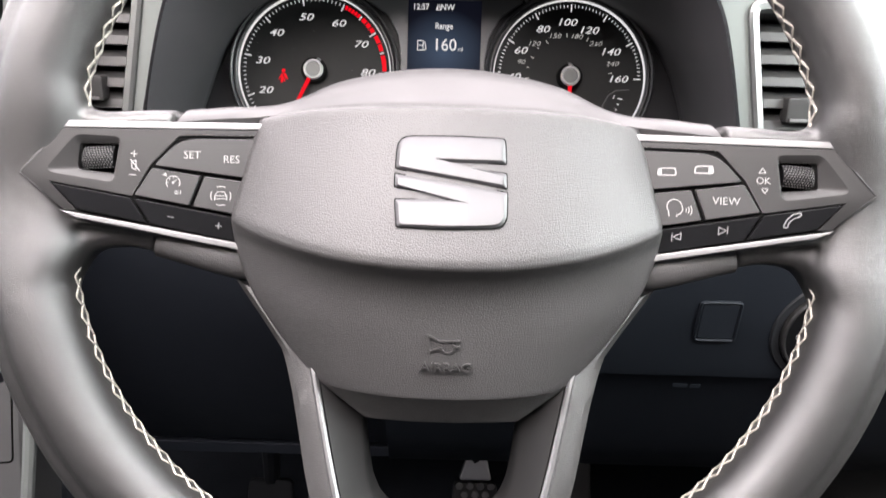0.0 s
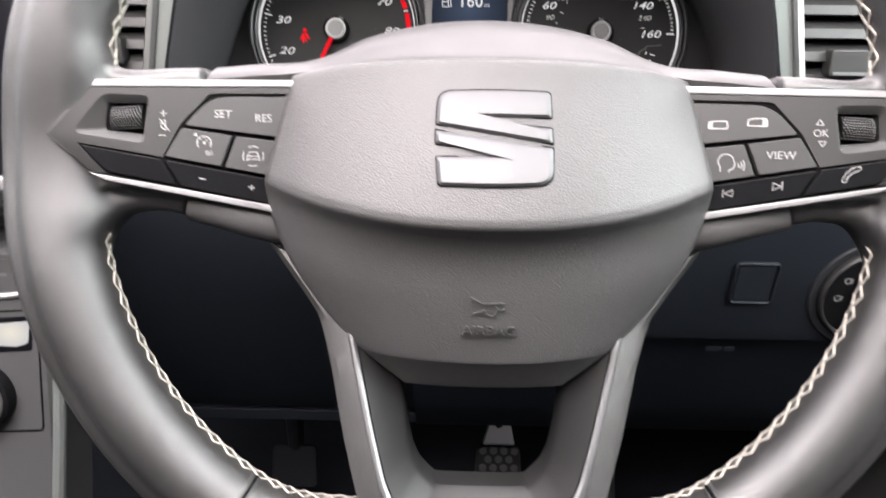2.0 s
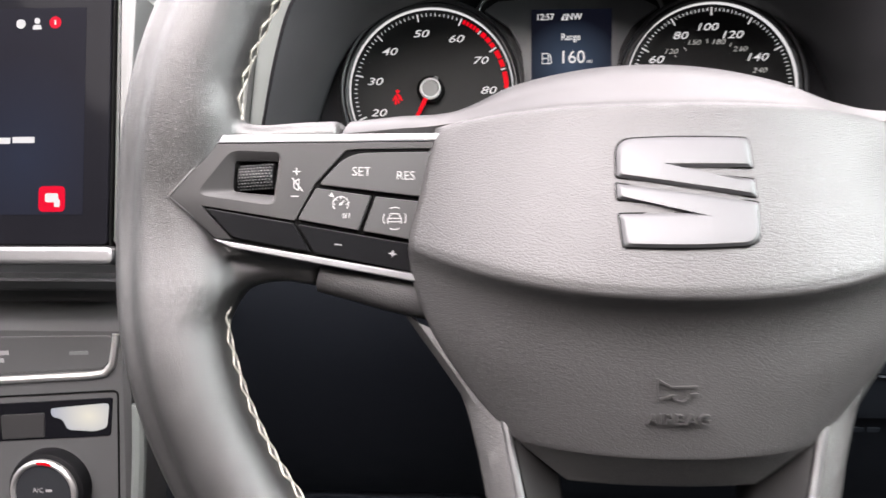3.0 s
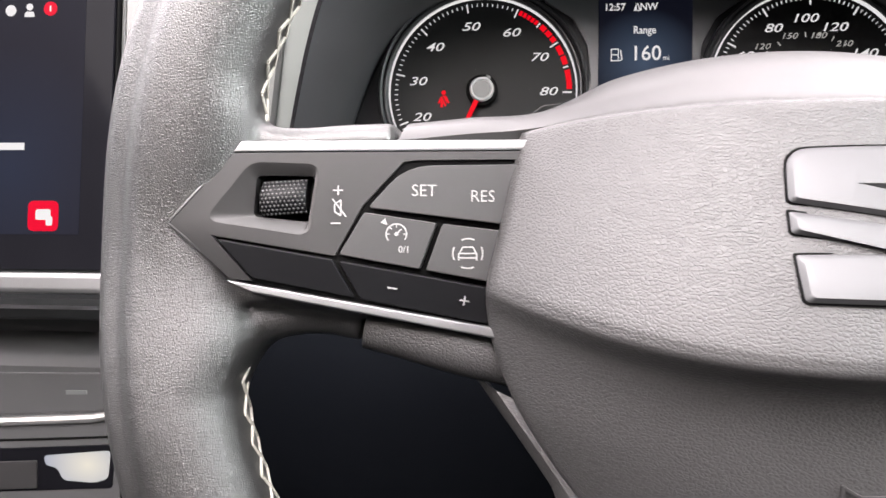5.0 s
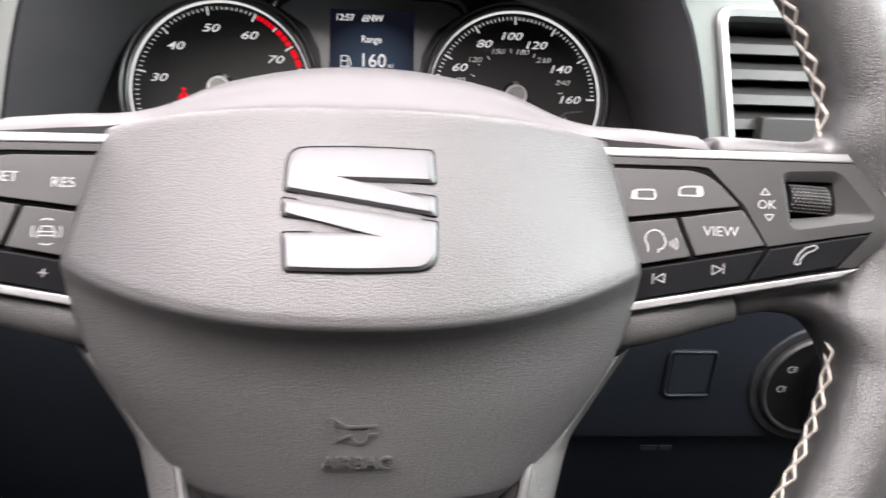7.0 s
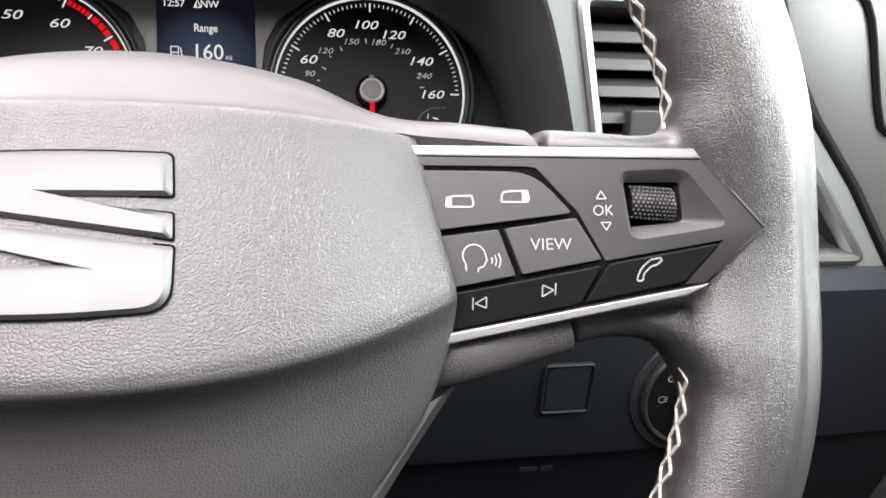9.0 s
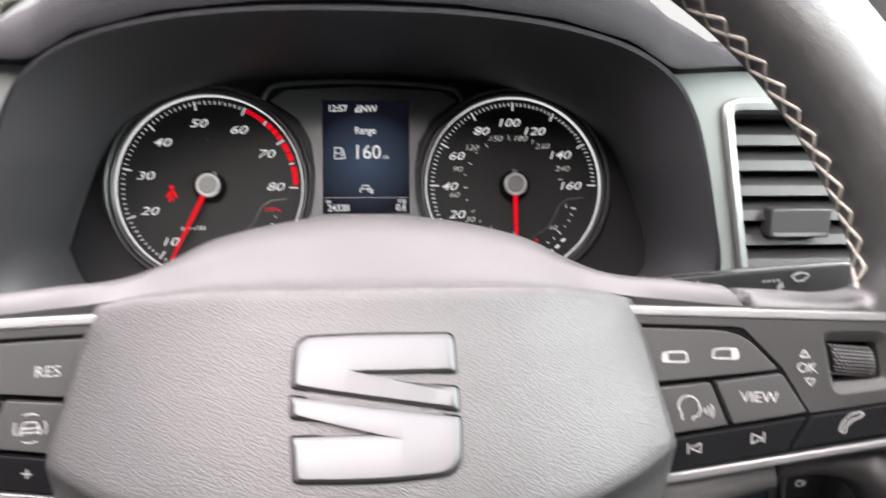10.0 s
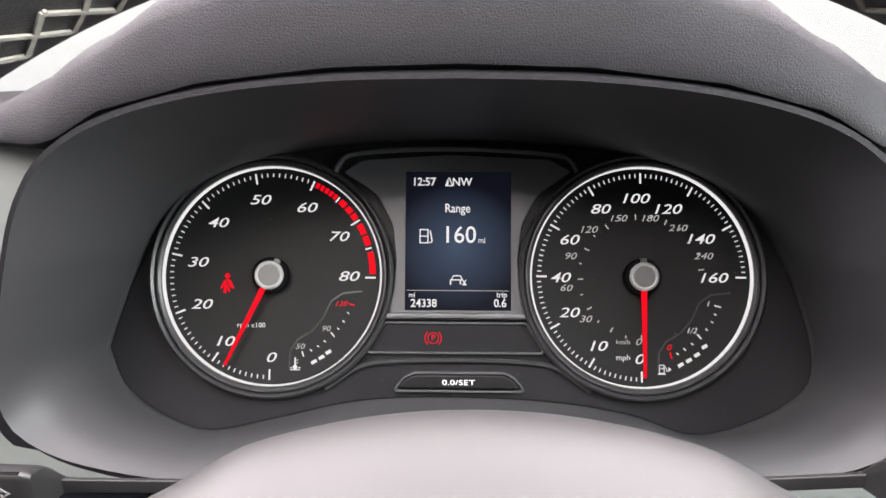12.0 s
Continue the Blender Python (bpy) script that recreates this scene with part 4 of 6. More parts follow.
for c, nm, lab in ((TACH, "tachometer", "round black rev counter with white figures and a red zone"), (SPEED, "speedometer", "round black speedometer with white figures")):
    gauge = part(nm, dial_geo(c), DIAL, cluster, lab)
    part("bezel", join(ring(*c, DIAL_R + 0.0012, DIAL_R + 0.0046, -0.010, 0.0016, bev=0.0012), ring(*c, DIAL_R + 0.0046, DIAL_R + 0.0072, -0.010, 0.0034, bev=0.0012)), BEZEL, gauge, "stepped dark bezel")
    part("bright_ring", ring(*c, DIAL_R + 0.0000, DIAL_R + 0.0007, -0.006, 0.0004, bev=0.0002), PRINT, gauge, "thin white lit ring")
    is_tach = c is TACH
    if is_tach:
        gauge.location = (-0.0010, -0.0005, 0)
    marks, minor = [], []
    if is_tach:
        for v in range(0, 81):
            a = tach_angle(v)
            if v % 10 == 0:
                marks.append(tick(c, a, 0.0505, 0.0562, 0.0010))
            elif v < 60:
                minor.append(tick(c, a, 0.0537, 0.0558, 0.0006))
        marks += [tick(c, tach_angle(v), 0.0525, 0.0560, 0.0009) for v in (65, 75)]
        figures = [(0, -99.4, -44.4), (10, -125.0, -35.9), (20, -137.6, -16.0), (30, -140.4, 6.8), (40, -129.8, 28.4), (50, -106.9, 41.0), (60, -81.5, 36.9), (70, -63.8, 21.2), (80, -58.0, -0.4)]
        text = [words(str(v), x / 1000, y / 1000, 0.0054, -0.0015, sx=1.50, slant=0.26, bold=0.005) for v, x, y in figures]
        text.append(words("rpm x100", -0.1100, -0.0270, 0.0027, -0.0015, sx=1.05))
        small = [words("90", -0.0696, -0.0286, 0.0030, -0.0015, sx=1.2, slant=0.28), words("50", -0.0835, -0.0383, 0.0030, -0.0015, sx=1.2, slant=0.28)]
        red = []
        for k in range(5):
            red.append(arc(*c, 0.0546, tach_angle(60.5 + k * 0.88), tach_angle(61.15 + k * 0.88), 0.0030, -0.0015, -0.0014, 3))
        for v0, v1 in ((65.5, 66.7), (67.0, 68.2), (68.5, 69.6), (70.6, 72.5), (72.8, 74.5), (75.6, 79.4)):
            red.append(arc(*c, 0.0546, tach_angle(v0), tach_angle(v1), 0.0034, -0.0015, -0.0014, 5))
        red.append(words("130", -0.0617, -0.0151, 0.0028, -0.0015, sx=1.2, slant=0.28))
        red.append(bar(-0.0572, -0.0150, -0.0542, -0.0158, 0.0008, -0.0015, -0.0014))
        part("red_zone", join(*red), RED_PRINT, gauge, "glowing red zone marks")
        sub = [bar(-0.0668, -0.0304, -0.0647, -0.0328, 0.0007, -0.0015, -0.0014), bar(-0.0822, -0.0407, -0.0812, -0.0436, 0.0007, -0.0015, -0.0014)]
        for x, y in ((-57.5, -20.0), (-60.0, -24.5), (-62.8, -28.5), (-70.0, -35.3), (-73.5, -38.0), (-77.3, -40.2)):
            sub.append(bar(x / 1000 - 0.0006, y / 1000 + 0.0004, x / 1000 + 0.0006, y / 1000 - 0.0004, 0.0006, -0.0015, -0.0014))
        for x, y in ((-75.6, -46.3), (-71.6, -43.9), (-67.9, -41.1)):
            sub.append(bar(x / 1000 - 0.0014, y / 1000 - 0.0008, x / 1000 + 0.0014, y / 1000 + 0.0008, 0.0018, -0.0015, -0.0014))
        sub += [bar(-0.0858, -0.0440, -0.0858, -0.0486, 0.0008, -0.0015, -0.0014), arc(-0.0858, -0.0492, 0.0008, 0, 360, 0.0009, -0.0015, -0.0014, 10), bar(-0.0856, -0.0455, -0.0842, -0.0455, 0.0004, -0.0015, -0.0014),
                bar(-0.0856, -0.0470, -0.0842, -0.0470, 0.0004, -0.0015, -0.0014), bar(-0.0888, -0.0496, -0.0872, -0.0496, 0.0005, -0.0015, -0.0014), bar(-0.0844, -0.0496, -0.0828, -0.0496, 0.0005, -0.0015, -0.0014), bar(-0.0884, -0.0507, -0.0832, -0.0507, 0.0005, -0.0015, -0.0014)]
        # the seat belt lamp: a plain red sign
        belt = [disc(-0.1235, -0.0004, 0.0015, -0.0015, -0.0014, 16, 0.00002), bar(-0.1250, -0.0030, -0.1222, -0.0090, 0.0012, -0.0015, -0.0014),
                prism(fillet(mm([(-124.6, -2.2), (-122.4, -2.2), (-121.2, -3.2), (-119.6, -7.0), (-120.6, -7.4), (-121.6, -5.8), (-121.6, -7.6), (-123.4, -3.6)]), 0.0003, 2), -0.0015, -0.0014, 0.00002),
                prism(fillet(mm([(-125.2, -2.6), (-127.4, -7.0), (-126.4, -7.4), (-125.4, -5.8), (-125.6, -9.8), (-123.8, -9.8), (-123.9, -7.2)]), 0.0003, 2), -0.0015, -0.0014, 0.00002)]
        part("warning_sign", join(*belt), RED_PRINT, gauge, "glowing red warning lamp")
        part("sub_gauge_edge", sub_gauge(c, False), BEZEL, gauge)
    else:
        for k in range(0, 91):
            a = 270 - 3 * k
            if k in (0, 10) or (k >= 20 and k % 10 == 0):
                marks.append(tick(c, a, 0.0505, 0.0562, 0.0010))
            else:
                minor.append(tick(c, a, 0.0537, 0.0558, 0.0006))
        figures = [(0, 97.4, -44.2), (10, 75.0, -37.4), (20, 60.2, -19.6), (40, 55.4, -0.8), (60, 60.2, 19.6), (80, 77.1, 36.4), (100, 95.6, 42.2), (120, 112.8, 36.5), (140, 130.2, 20.4), (160, 137.0, -0.5)]
        text = [words(str(v), x / 1000, y / 1000, 0.0054, -0.0015, sx=1.42, slant=0.26, bold=0.005) for v, x, y in figures]
        text += [words("mph", 0.0893, -0.0432, 0.0030, -0.0015, sx=1.05)]
        small = [words(str(v), x / 1000, y / 1000, 0.0037, -0.0015, sx=1.3, slant=0.28) for v, x, y in
                 [(0, 97.2, -34.9), (30, 69.0, -22.9), (60, 58.6, -6.3), (90, 60.9, 10.9), (120, 70.6, 25.3), (150, 86.6, 31.5), (180, 103.6, 31.6), (210, 118.8, 26.4), (240, 132.4, 11.3)]]
        small.append(words("km/h", 0.0893, -0.0350, 0.0026, -0.0015, sx=1.05))
        for k in range(0, 19):
            a = 270 - 14.6 * k
            small.append(tick(c, a, 0.0310 if k % 2 == 0 else 0.0325, 0.0340, 0.0007))
        sub = [words("1", 0.1345, -0.0143, 0.0030, -0.0015, sx=1.1, slant=0.28), words("1/2", 0.1256, -0.0287, 0.0030, -0.0015, sx=1.1, slant=0.28), bar(0.1380, -0.0150, 0.1416, -0.0160, 0.0008, -0.0015, -0.0014), bar(0.1287, -0.0304, 0.1310, -0.0330, 0.0008, -0.0015, -0.0014)]
        for x, y in ((138.5, -20.0), (136.8, -24.0), (133.8, -28.0), (126.0, -35.8), (122.0, -38.6), (118.2, -41.0)):
            sub.append(bar(x / 1000 - 0.0006, y / 1000 + 0.0006, x / 1000 + 0.0006, y / 1000 - 0.0004, 0.0007, -0.0015, -0.0014))
        for x, y in ((119.8, -46.8), (124.2, -44.4), (128.5, -41.4), (132.6, -37.0)):
            sub.append(bar(x / 1000 - 0.0014, y / 1000 - 0.0008, x / 1000 + 0.0014, y / 1000 + 0.0008, 0.0019, -0.0015, -0.0014))
        pump = mm([(108.2, -51.6), (108.2, -46.8), (111.2, -46.8), (111.2, -51.6)])
        sub += [frame_ring(pump, inset(pump, 0.0005), -0.0015, -0.0014, 0.00002), bar(0.1082, -0.0488, 0.1112, -0.0488, 0.0004, -0.0015, -0.0014), bar(0.1075, -0.0518, 0.1119, -0.0518, 0.0005, -0.0015, -0.0014), bar(0.1118, -0.0478, 0.1126, -0.0505, 0.0005, -0.0015, -0.0014),
                prism(mm([(113.2, -50.5), (113.2, -48.1), (115.0, -49.3)]), -0.0015, -0.0014, 0.00002)]
        red = [words("0", 0.1135, -0.0377, 0.0032, -0.0015, sx=1.2, slant=0.28), bar(0.1142, -0.0402, 0.1152, -0.0436, 0.0008, -0.0015, -0.0014)]
        part("reserve_mark", join(*red), RED_PRINT, gauge, "glowing red reserve mark")
        part("sub_gauge_edge", sub_gauge(c, True), BEZEL, gauge)
    tagged(part("scale", join(*marks, *minor), PRINT, gauge), kind="stuff")
    for geo in text:
        part("figure", geo, PRINT, gauge)
    for geo in small:
        part("small_figure", geo, PRINT_DIM, gauge)
    tagged(part("level_scale", join(*sub), PRINT, gauge), kind="stuff")
    swing = 244.4 if is_tach else 270.3
    part("needle", needle_geo(c, swing, 0.0530), RED_PRINT, gauge, "thin red needle")
    part("needle_tail", tail_geo(c, swing + (180 if not is_tach else 178)), CLUSTER_TRIM, gauge)
    part("needle_hub", disc(*c, 0.0098, -0.0016, 0.0044, 40, 0.001), GAP, gauge)
    part("needle_cap", disc(*c, 0.0058, 0.0040, 0.0066, 40, 0.0004), CAP_GREY, gauge, "grey middle of the needle cap")
    part("cap_ring", ring(*c, 0.0055, 0.0076, 0.0040, 0.0072, 40, 0.0008), NEEDLE_CAP, gauge, "bright ring round the needle cap")

# the panel between the dials, with its raised arch
CENTRE = mm([(-62, 56.0), (-52, 62.8), (-4, 65.7), (50, 63.4), (62, 57.0), (43.5, 44), (35, 28), (32.5, 8), (34.2, -8), (37, -20.5), (-36.8, -20.5), (-34.2, -8), (-32.5, 8), (-35, 28), (-43.5, 44)])
part("centre_panel", prism(fillet(CENTRE, 0.002, 3), -0.008, -0.0008, 0.0004), CLUSTER_TRIM, cluster, "dark grey centre panel")
arch = [(-0.0665, 0.0555, 0), (-0.0635, 0.0615, 0), (-0.0565, 0.0658, 0), (-0.03, 0.0682, 0), (0, 0.0688, 0), (0.03, 0.0678, 0), (0.0555, 0.0652, 0), (0.062, 0.0615, 0), (0.0648, 0.0558, 0)]
part("arch_edge", tube([(p.x, p.y, 0.0002) for p in smooth_line(arch, 48)], 0.0015, 8), CLUSTER_TRIM, cluster)
part("display_ledge", prism(fillet(mm([(-37.5, -20.3), (37.5, -20.3), (40, -23.6), (-40, -23.6)]), 0.0008, 3), -0.006, 0.0014, 0.0008), CLUSTER_TRIM, cluster)
lamp_poly = fillet(mm([(-38.3, -26), (37.3, -26), (46.2, -40.8), (-48, -40.8)]), 0.0015, 3)
part("lamp_panel_rim", frame_ring(inset(lamp_poly, -0.0012), lamp_poly, -0.006, 0.0006, 0.0004), CLUSTER_TRIM, cluster)
part("lamp_panel", prism(lamp_poly, -0.006, -0.0012, 0.0003), CLUSTER, cluster)
cx, cy = -0.0125, -0.0336
brake = [arc(cx, cy, 0.0029, 0, 180, 0.0004, -0.0011, -0.0010, 24), arc(cx, cy, 0.0029, 180, 360, 0.0004, -0.0011, -0.0010, 24), arc(cx, cy, 0.0044, 130, 230, 0.0005, -0.0011, -0.0010, 10), arc(cx, cy, 0.0044, -50, 50, 0.0005, -0.0011, -0.0010, 10), words("P", cx, cy, 0.0032, -0.0011, bold=0.0)]
part("brake_lamp", join(*brake), RED_PRINT, cluster, "glowing red parking brake lamp")
lip = [tuple(p) for p in smooth_line([(-0.0760, -0.0655, 0), (-0.0640, -0.0570, 0), (-0.0510, -0.0490, 0), (-0.0330, -0.0463, 0), (0, -0.0455, 0), (0.0330, -0.0461, 0), (0.0520, -0.0488, 0), (0.0650, -0.0570, 0), (0.0780, -0.0660, 0)], 48)]
part("lower_lip", tube([(x, y, -0.0012) for x, y, z in lip[3:-3]], 0.0013, 8), BEZEL, cluster)
key = fillet(mm([(-22.5, -52.6), (25.5, -52.6), (30.5, -55), (35.5, -61), (-32.5, -61), (-27.5, -55)]), 0.002, 4)
part("reset_key_rim", frame_ring(inset(key, -0.0012), key, -0.006, 0.0016, 0.0005), CLUSTER_TRIM, cluster)
reset = part("reset_key", prism(inset(key, 0.0004), -0.006, 0.0006, 0.0008), BUTTON_DARK, cluster, "black reset key")
part("reset_legend", words("0.0/SET", 0.0013, -0.0571, 0.0028, 0.00062, sx=1.5, bold=0.0), INK, reset)

# the display
lcd = part("display", prism(mm([(-27.9, 56.4), (29.2, 56.4), (29.2, -18.6), (-27.9, -18.6)]), -0.004, -0.0004, 0.0002), LCD, cluster, "lit dark blue colour display")
H = -0.00036
pump = mm([(-21.5, 16.3), (-21.5, 24.0), (-16.6, 24.0), (-16.6, 16.3)])
sign = [words("12:57", -0.0193, 0.0492, 0.0044, H, sx=0.95, bold=0.02), words("NW", 0.0014, 0.0492, 0.0044, H, sx=0.98, bold=0.02), words("Range", -0.0010, 0.0350, 0.0048, H, sx=0.86, bold=0.015),
        words("160", 0.0000, 0.0206, 0.0092, H, sx=0.98, bold=0.008), words("mi", 0.0122, 0.0180, 0.0032, H, sx=0.9), words("mi", -0.0253, -0.0112, 0.0028, H, sx=0.9, bold=0.01), words("24338", -0.0189, -0.0156, 0.0043, H, sx=0.95, bold=0.02),
        words("trip", 0.0230, -0.0108, 0.0032, H, sx=0.9, bold=0.01), words("0.6", 0.0222, -0.0154, 0.0043, H, sx=0.95, bold=0.02),
        prism(mm([(-7.9, 47.0), (-6.0, 47.0), (-6.0, 51.8)]), H, H + 0.00006, 0.00001), bar(-0.0058, 0.0472, -0.0036, 0.0472, 0.0006, H, H + 0.00006), bar(-0.0055, 0.0515, -0.0038, 0.0472, 0.0006, H, H + 0.00006),
        frame_ring(pump, inset(pump, 0.0006), H, H + 0.00006, 0.00001), bar(-0.0209, 0.0202, -0.0172, 0.0202, 0.0006, H, H + 0.00006), bar(-0.0157, 0.0232, -0.0146, 0.0172, 0.0007, H, H + 0.00006), bar(-0.0163, 0.0165, -0.0148, 0.0172, 0.0006, H, H + 0.00006)]
car = [bar(-0.0030, -0.0008, 0.0008, -0.0008, 0.0006, H, H + 0.00006), bar(-0.0030, -0.0008, -0.0040, -0.0030, 0.0006, H, H + 0.00006), bar(0.0008, -0.0008, 0.0018, -0.0030, 0.0006, H, H + 0.00006), bar(-0.0045, -0.0030, 0.0023, -0.0030, 0.0006, H, H + 0.00006),
       bar(-0.0045, -0.0030, -0.0045, -0.0056, 0.0008, H, H + 0.00006), bar(0.0008, -0.0030, 0.0008, -0.0052, 0.0008, H, H + 0.00006), bar(0.0020, -0.0030, 0.0038, -0.0056, 0.0006, H, H + 0.00006), bar(0.0038, -0.0030, 0.0020, -0.0056, 0.0006, H, H + 0.00006), bar(0.0018, -0.0056, 0.0041, -0.0056, 0.0006, H, H + 0.00006)]
part("display_text", moved(join(*sign, *car), lambda x, y, z: (x + 0.0012, y * 1.015 + 0.0008, z)), PRINT, lcd, "white figures on the display")
part("display_line", bar(-0.0268, -0.0080, 0.0280, -0.0080, 0.0003, H, H + 0.00004), PRINT_DIM, lcd)

# ---------------------------------------------------------------- the dashboard
dash = thing("dashboard", Matrix.Identity(4), "black grained dashboard with a hooded binnacle and silver-grey fascia", "dashboard")
HOOD_X = -0.005
HOOD = [(0.0, 0.8062), (0.047, 0.8048), (0.095, 0.7992), (0.133, 0.7890), (0.158, 0.7745), (0.172, 0.7560), (0.181, 0.7330), (0.189, 0.7060), (0.1955, 0.6800), (0.1965, 0.6640), (0.190, 0.6480), (0.168, 0.6350), (0.125, 0.6265), (0.06, 0.6220), (0.0, 0.6210)]
LIP_Y = 0.482
right_side = [tuple(p) for p in smooth_line([(x, z, 0) for x, z in HOOD], 70)]
hood_loop = [(HOOD_X + x, z) for x, z, _ in right_side] + [(HOOD_X - x, z) for x, z, _ in reversed(right_side[1:-1])]


def polar_loop(poly, c, n):
    """Where n rays from c meet an outline."""
    out = []
    for k in range(n):
        d = Vector((math.sin(2 * math.pi * k / n), math.cos(2 * math.pi * k / n)))
        best = None
        for i in range(len(poly)):
            a, b = Vector(poly[i - 1]) - Vector(c), Vector(poly[i]) - Vector(c)
            e = b - a
            den = d.x * e.y - d.y * e.x
            if abs(den) < 1e-12:
                continue
            t = (a.x * e.y - a.y * e.x) / den
            s = (a.x * d.y - a.y * d.x) / den
            if t > 0 and -1e-6 <= s <= 1 + 1e-6 and (best is None or t > best):
                best = t
        out.append((c[0] + d.x * best, c[1] + d.y * best))
    return out


N = 180
front = polar_loop(hood_loop, (HOOD_X, 0.70), N)
back = polar_loop(plate_line, (0, -0.008), N)
far_rim = [CLUSTER_POSE @ Vector((x * 1.003, y * 1.004, -0.0034)) for x, y in back]
drawn = []
for x, z in front:
    k = 0.0032 * min(1, max(0, (z - 0.66) / 0.10))
    d = (Vector((x, z)) - Vector((HOOD_X, 0.70))).normalized() * k
    drawn.append((x - d.x, z - d.y))
front = drawn
broad = [0.05 * min(1, max(0, (0.69 - z) / 0.05)) for x, z in front]
rows = [[(HOOD_X + (x - HOOD_X) * (1.018 + 0.4 * w), LIP_Y + 0.010, 0.70 + (z - 0.70) * (1.03 + w)) for (x, z), w in zip(front, broad)],
        [(HOOD_X + (x - HOOD_X) * (1.012 + 0.4 * w), LIP_Y + 0.0005, 0.70 + (z - 0.70) * (1.018 + w)) for (x, z), w in zip(front, broad)],
        [(x, LIP_Y, z) for x, z in front],
        [(HOOD_X + (x - HOOD_X) * 0.994, LIP_Y + 0.0022, 0.70 + (z - 0.70) * 0.99) for x, z in front]]
for t in (0.06, 0.2, 0.4, 0.6, 0.8, 0.92, 1.0):
    rows.append([tuple(Vector((HOOD_X + (x - HOOD_X) * 0.993, LIP_Y + 0.004, 0.70 + (z - 0.70) * 0.988)).lerp(w, t) + Vector((-0.007 * (x - HOOD_X) / 0.19, 0, -0.003 if z > 0.72 else 0.007 * min(1, (0.72 - z) / 0.05))) * math.sin(math.pi * t ** 0.7)) for (x, z), w in zip(front, far_rim)])
rows.append([tuple(CLUSTER_POSE @ Vector((x * 0.99, y * 0.985, -0.0080))) for x, y in back])
part("shroud_lip", loft(rows[:3], True), DASH, dash, "thin black lip of the hood")
part("binnacle_shroud", loft(rows[2:], True), SHROUD, dash, "smooth dark shroud round the dials")


def lip_height(x):
    """The front edge of the padded top at a place across the dashboard."""
    d = abs(x - HOOD_X)
    if d >= 0.160:
        return 0.7765
    for (a, za), (b, zb) in zip(HOOD, HOOD[1:]):
        if a <= d <= b:
            return max(0.7765, za + (zb - za) * (d - a) / (b - a)) + 0.0012
    return 0.7765


def crown_height(x):
    d = abs(x - HOOD_X)
    pts = [(0, 0.853), (0.06, 0.849), (0.11, 0.832), (0.145, 0.812), (0.17, 0.797), (0.20, 0.783), (0.24, 0.773), (0.30, 0.770), (2, 0.768)]
    for (a, za), (b, zb) in zip(pts, pts[1:]):
        if d <= b:
            t = (d - a) / (b - a)
            return za + (zb - za) * (t * t * (3 - 2 * t) * 0.4 + t * 0.6)
    return 0.77


xs = [-1.20 + 0.03 * k for k in range(30)] + [-0.30 + 0.006 * k for k in range(100)] + [0.31 + 0.02 * k for k in range(9)]
pad = []
for f in ((LIP_Y + 0.012, 0.0, -0.004), (LIP_Y + 0.0016, 0.0, 0.0005), (LIP_Y + 0.0015, 0.06, 0.0005), (LIP_Y + 0.0035, 0.24, 0.001), (LIP_Y + 0.007, 0.46, 0.001), (LIP_Y + 0.012, 0.68, 0.001), (0.504, 0.88, 0.0), (0.520, 1.0, 0.0), (0.56, 1.02, 0.0), (0.64, 1.0, 0.0), (0.74, 0.80, -0.028), (0.98, 0.30, -0.078)):
    row = []
    for x in xs:
        side = min(1, max(0, (abs(x - HOOD_X) - 0.15) / 0.05))
        y = f[0] + side * 0.016 if f[0] < 0.53 else f[0]
        zl, zc = lip_height(x), crown_height(x)
        row.append((x, y, zl + (zc - zl) * f[1] + f[2] * (1 if f[0] < 0.7 else 1)))
    pad.append(row)
part("padded_top", loft(pad), DASH, dash, "soft black grained pad over the dials")

# silver-grey fascia to both sides of the dials
FASCIA_POSE = axes(0, 0.505, 0.75, 12)
fascia_inv = FASCIA_POSE.inverted()


def on_fascia(x, y, h):
    return tuple(FASCIA_POSE @ Vector((x, y, h)))


def fascia_piece(side):
    """A plate from the binnacle outwards, with an opening for the vent."""
    inner = [(HOOD_X + side * (x + 0.001), (z - 0.75) / math.cos(radians(12))) for x, z, _ in right_side if z < 0.775 and z > 0.6230]
    outer = [(0.402, -0.150), (0.365, -0.095), (0.332, -0.054), (0.311, -0.0194), (0.296, 0.0262)] if side > 0 else [(-0.290, -0.125), (-0.276, 0.0262)]
    poly = [(inner[0][0], 0.0262)] + inner + [(inner[-1][0], outer[0][1])] + outer
    hole = VENT_R if side > 0 else VENT_L
    bm = bmesh.new()
    edges = []
    for loop in (poly, inset(fillet(hole, 0.014, 5), 0.004)):
        vs = [bm.verts.new((*p, 0)) for p in loop]
        edges += [bm.edges.new((vs[i - 1], vs[i])) for i in range(len(vs))]
    bmesh.ops.triangle_fill(bm, use_beauty=True, use_dissolve=False, edges=edges)
    bm.verts.index_update()
    geo = [tuple(v.co) for v in bm.verts], [[v.index for v in f.verts] for f in bm.faces]
    bm.free()
    return moved(geo, on_fascia)


VENT_R = mm([(187.5, 9.5), (284, 9.5), (318, -46), (352, -95), (386, -142), (216, -142)])
VENT_L = mm([(-196.5, 9.5), (-268, 9.5), (-282, -112), (-218, -112)])
for s in (1, -1):
    part("fascia", fascia_piece(s), FASCIA, dash, "satin silver-grey fascia plate")


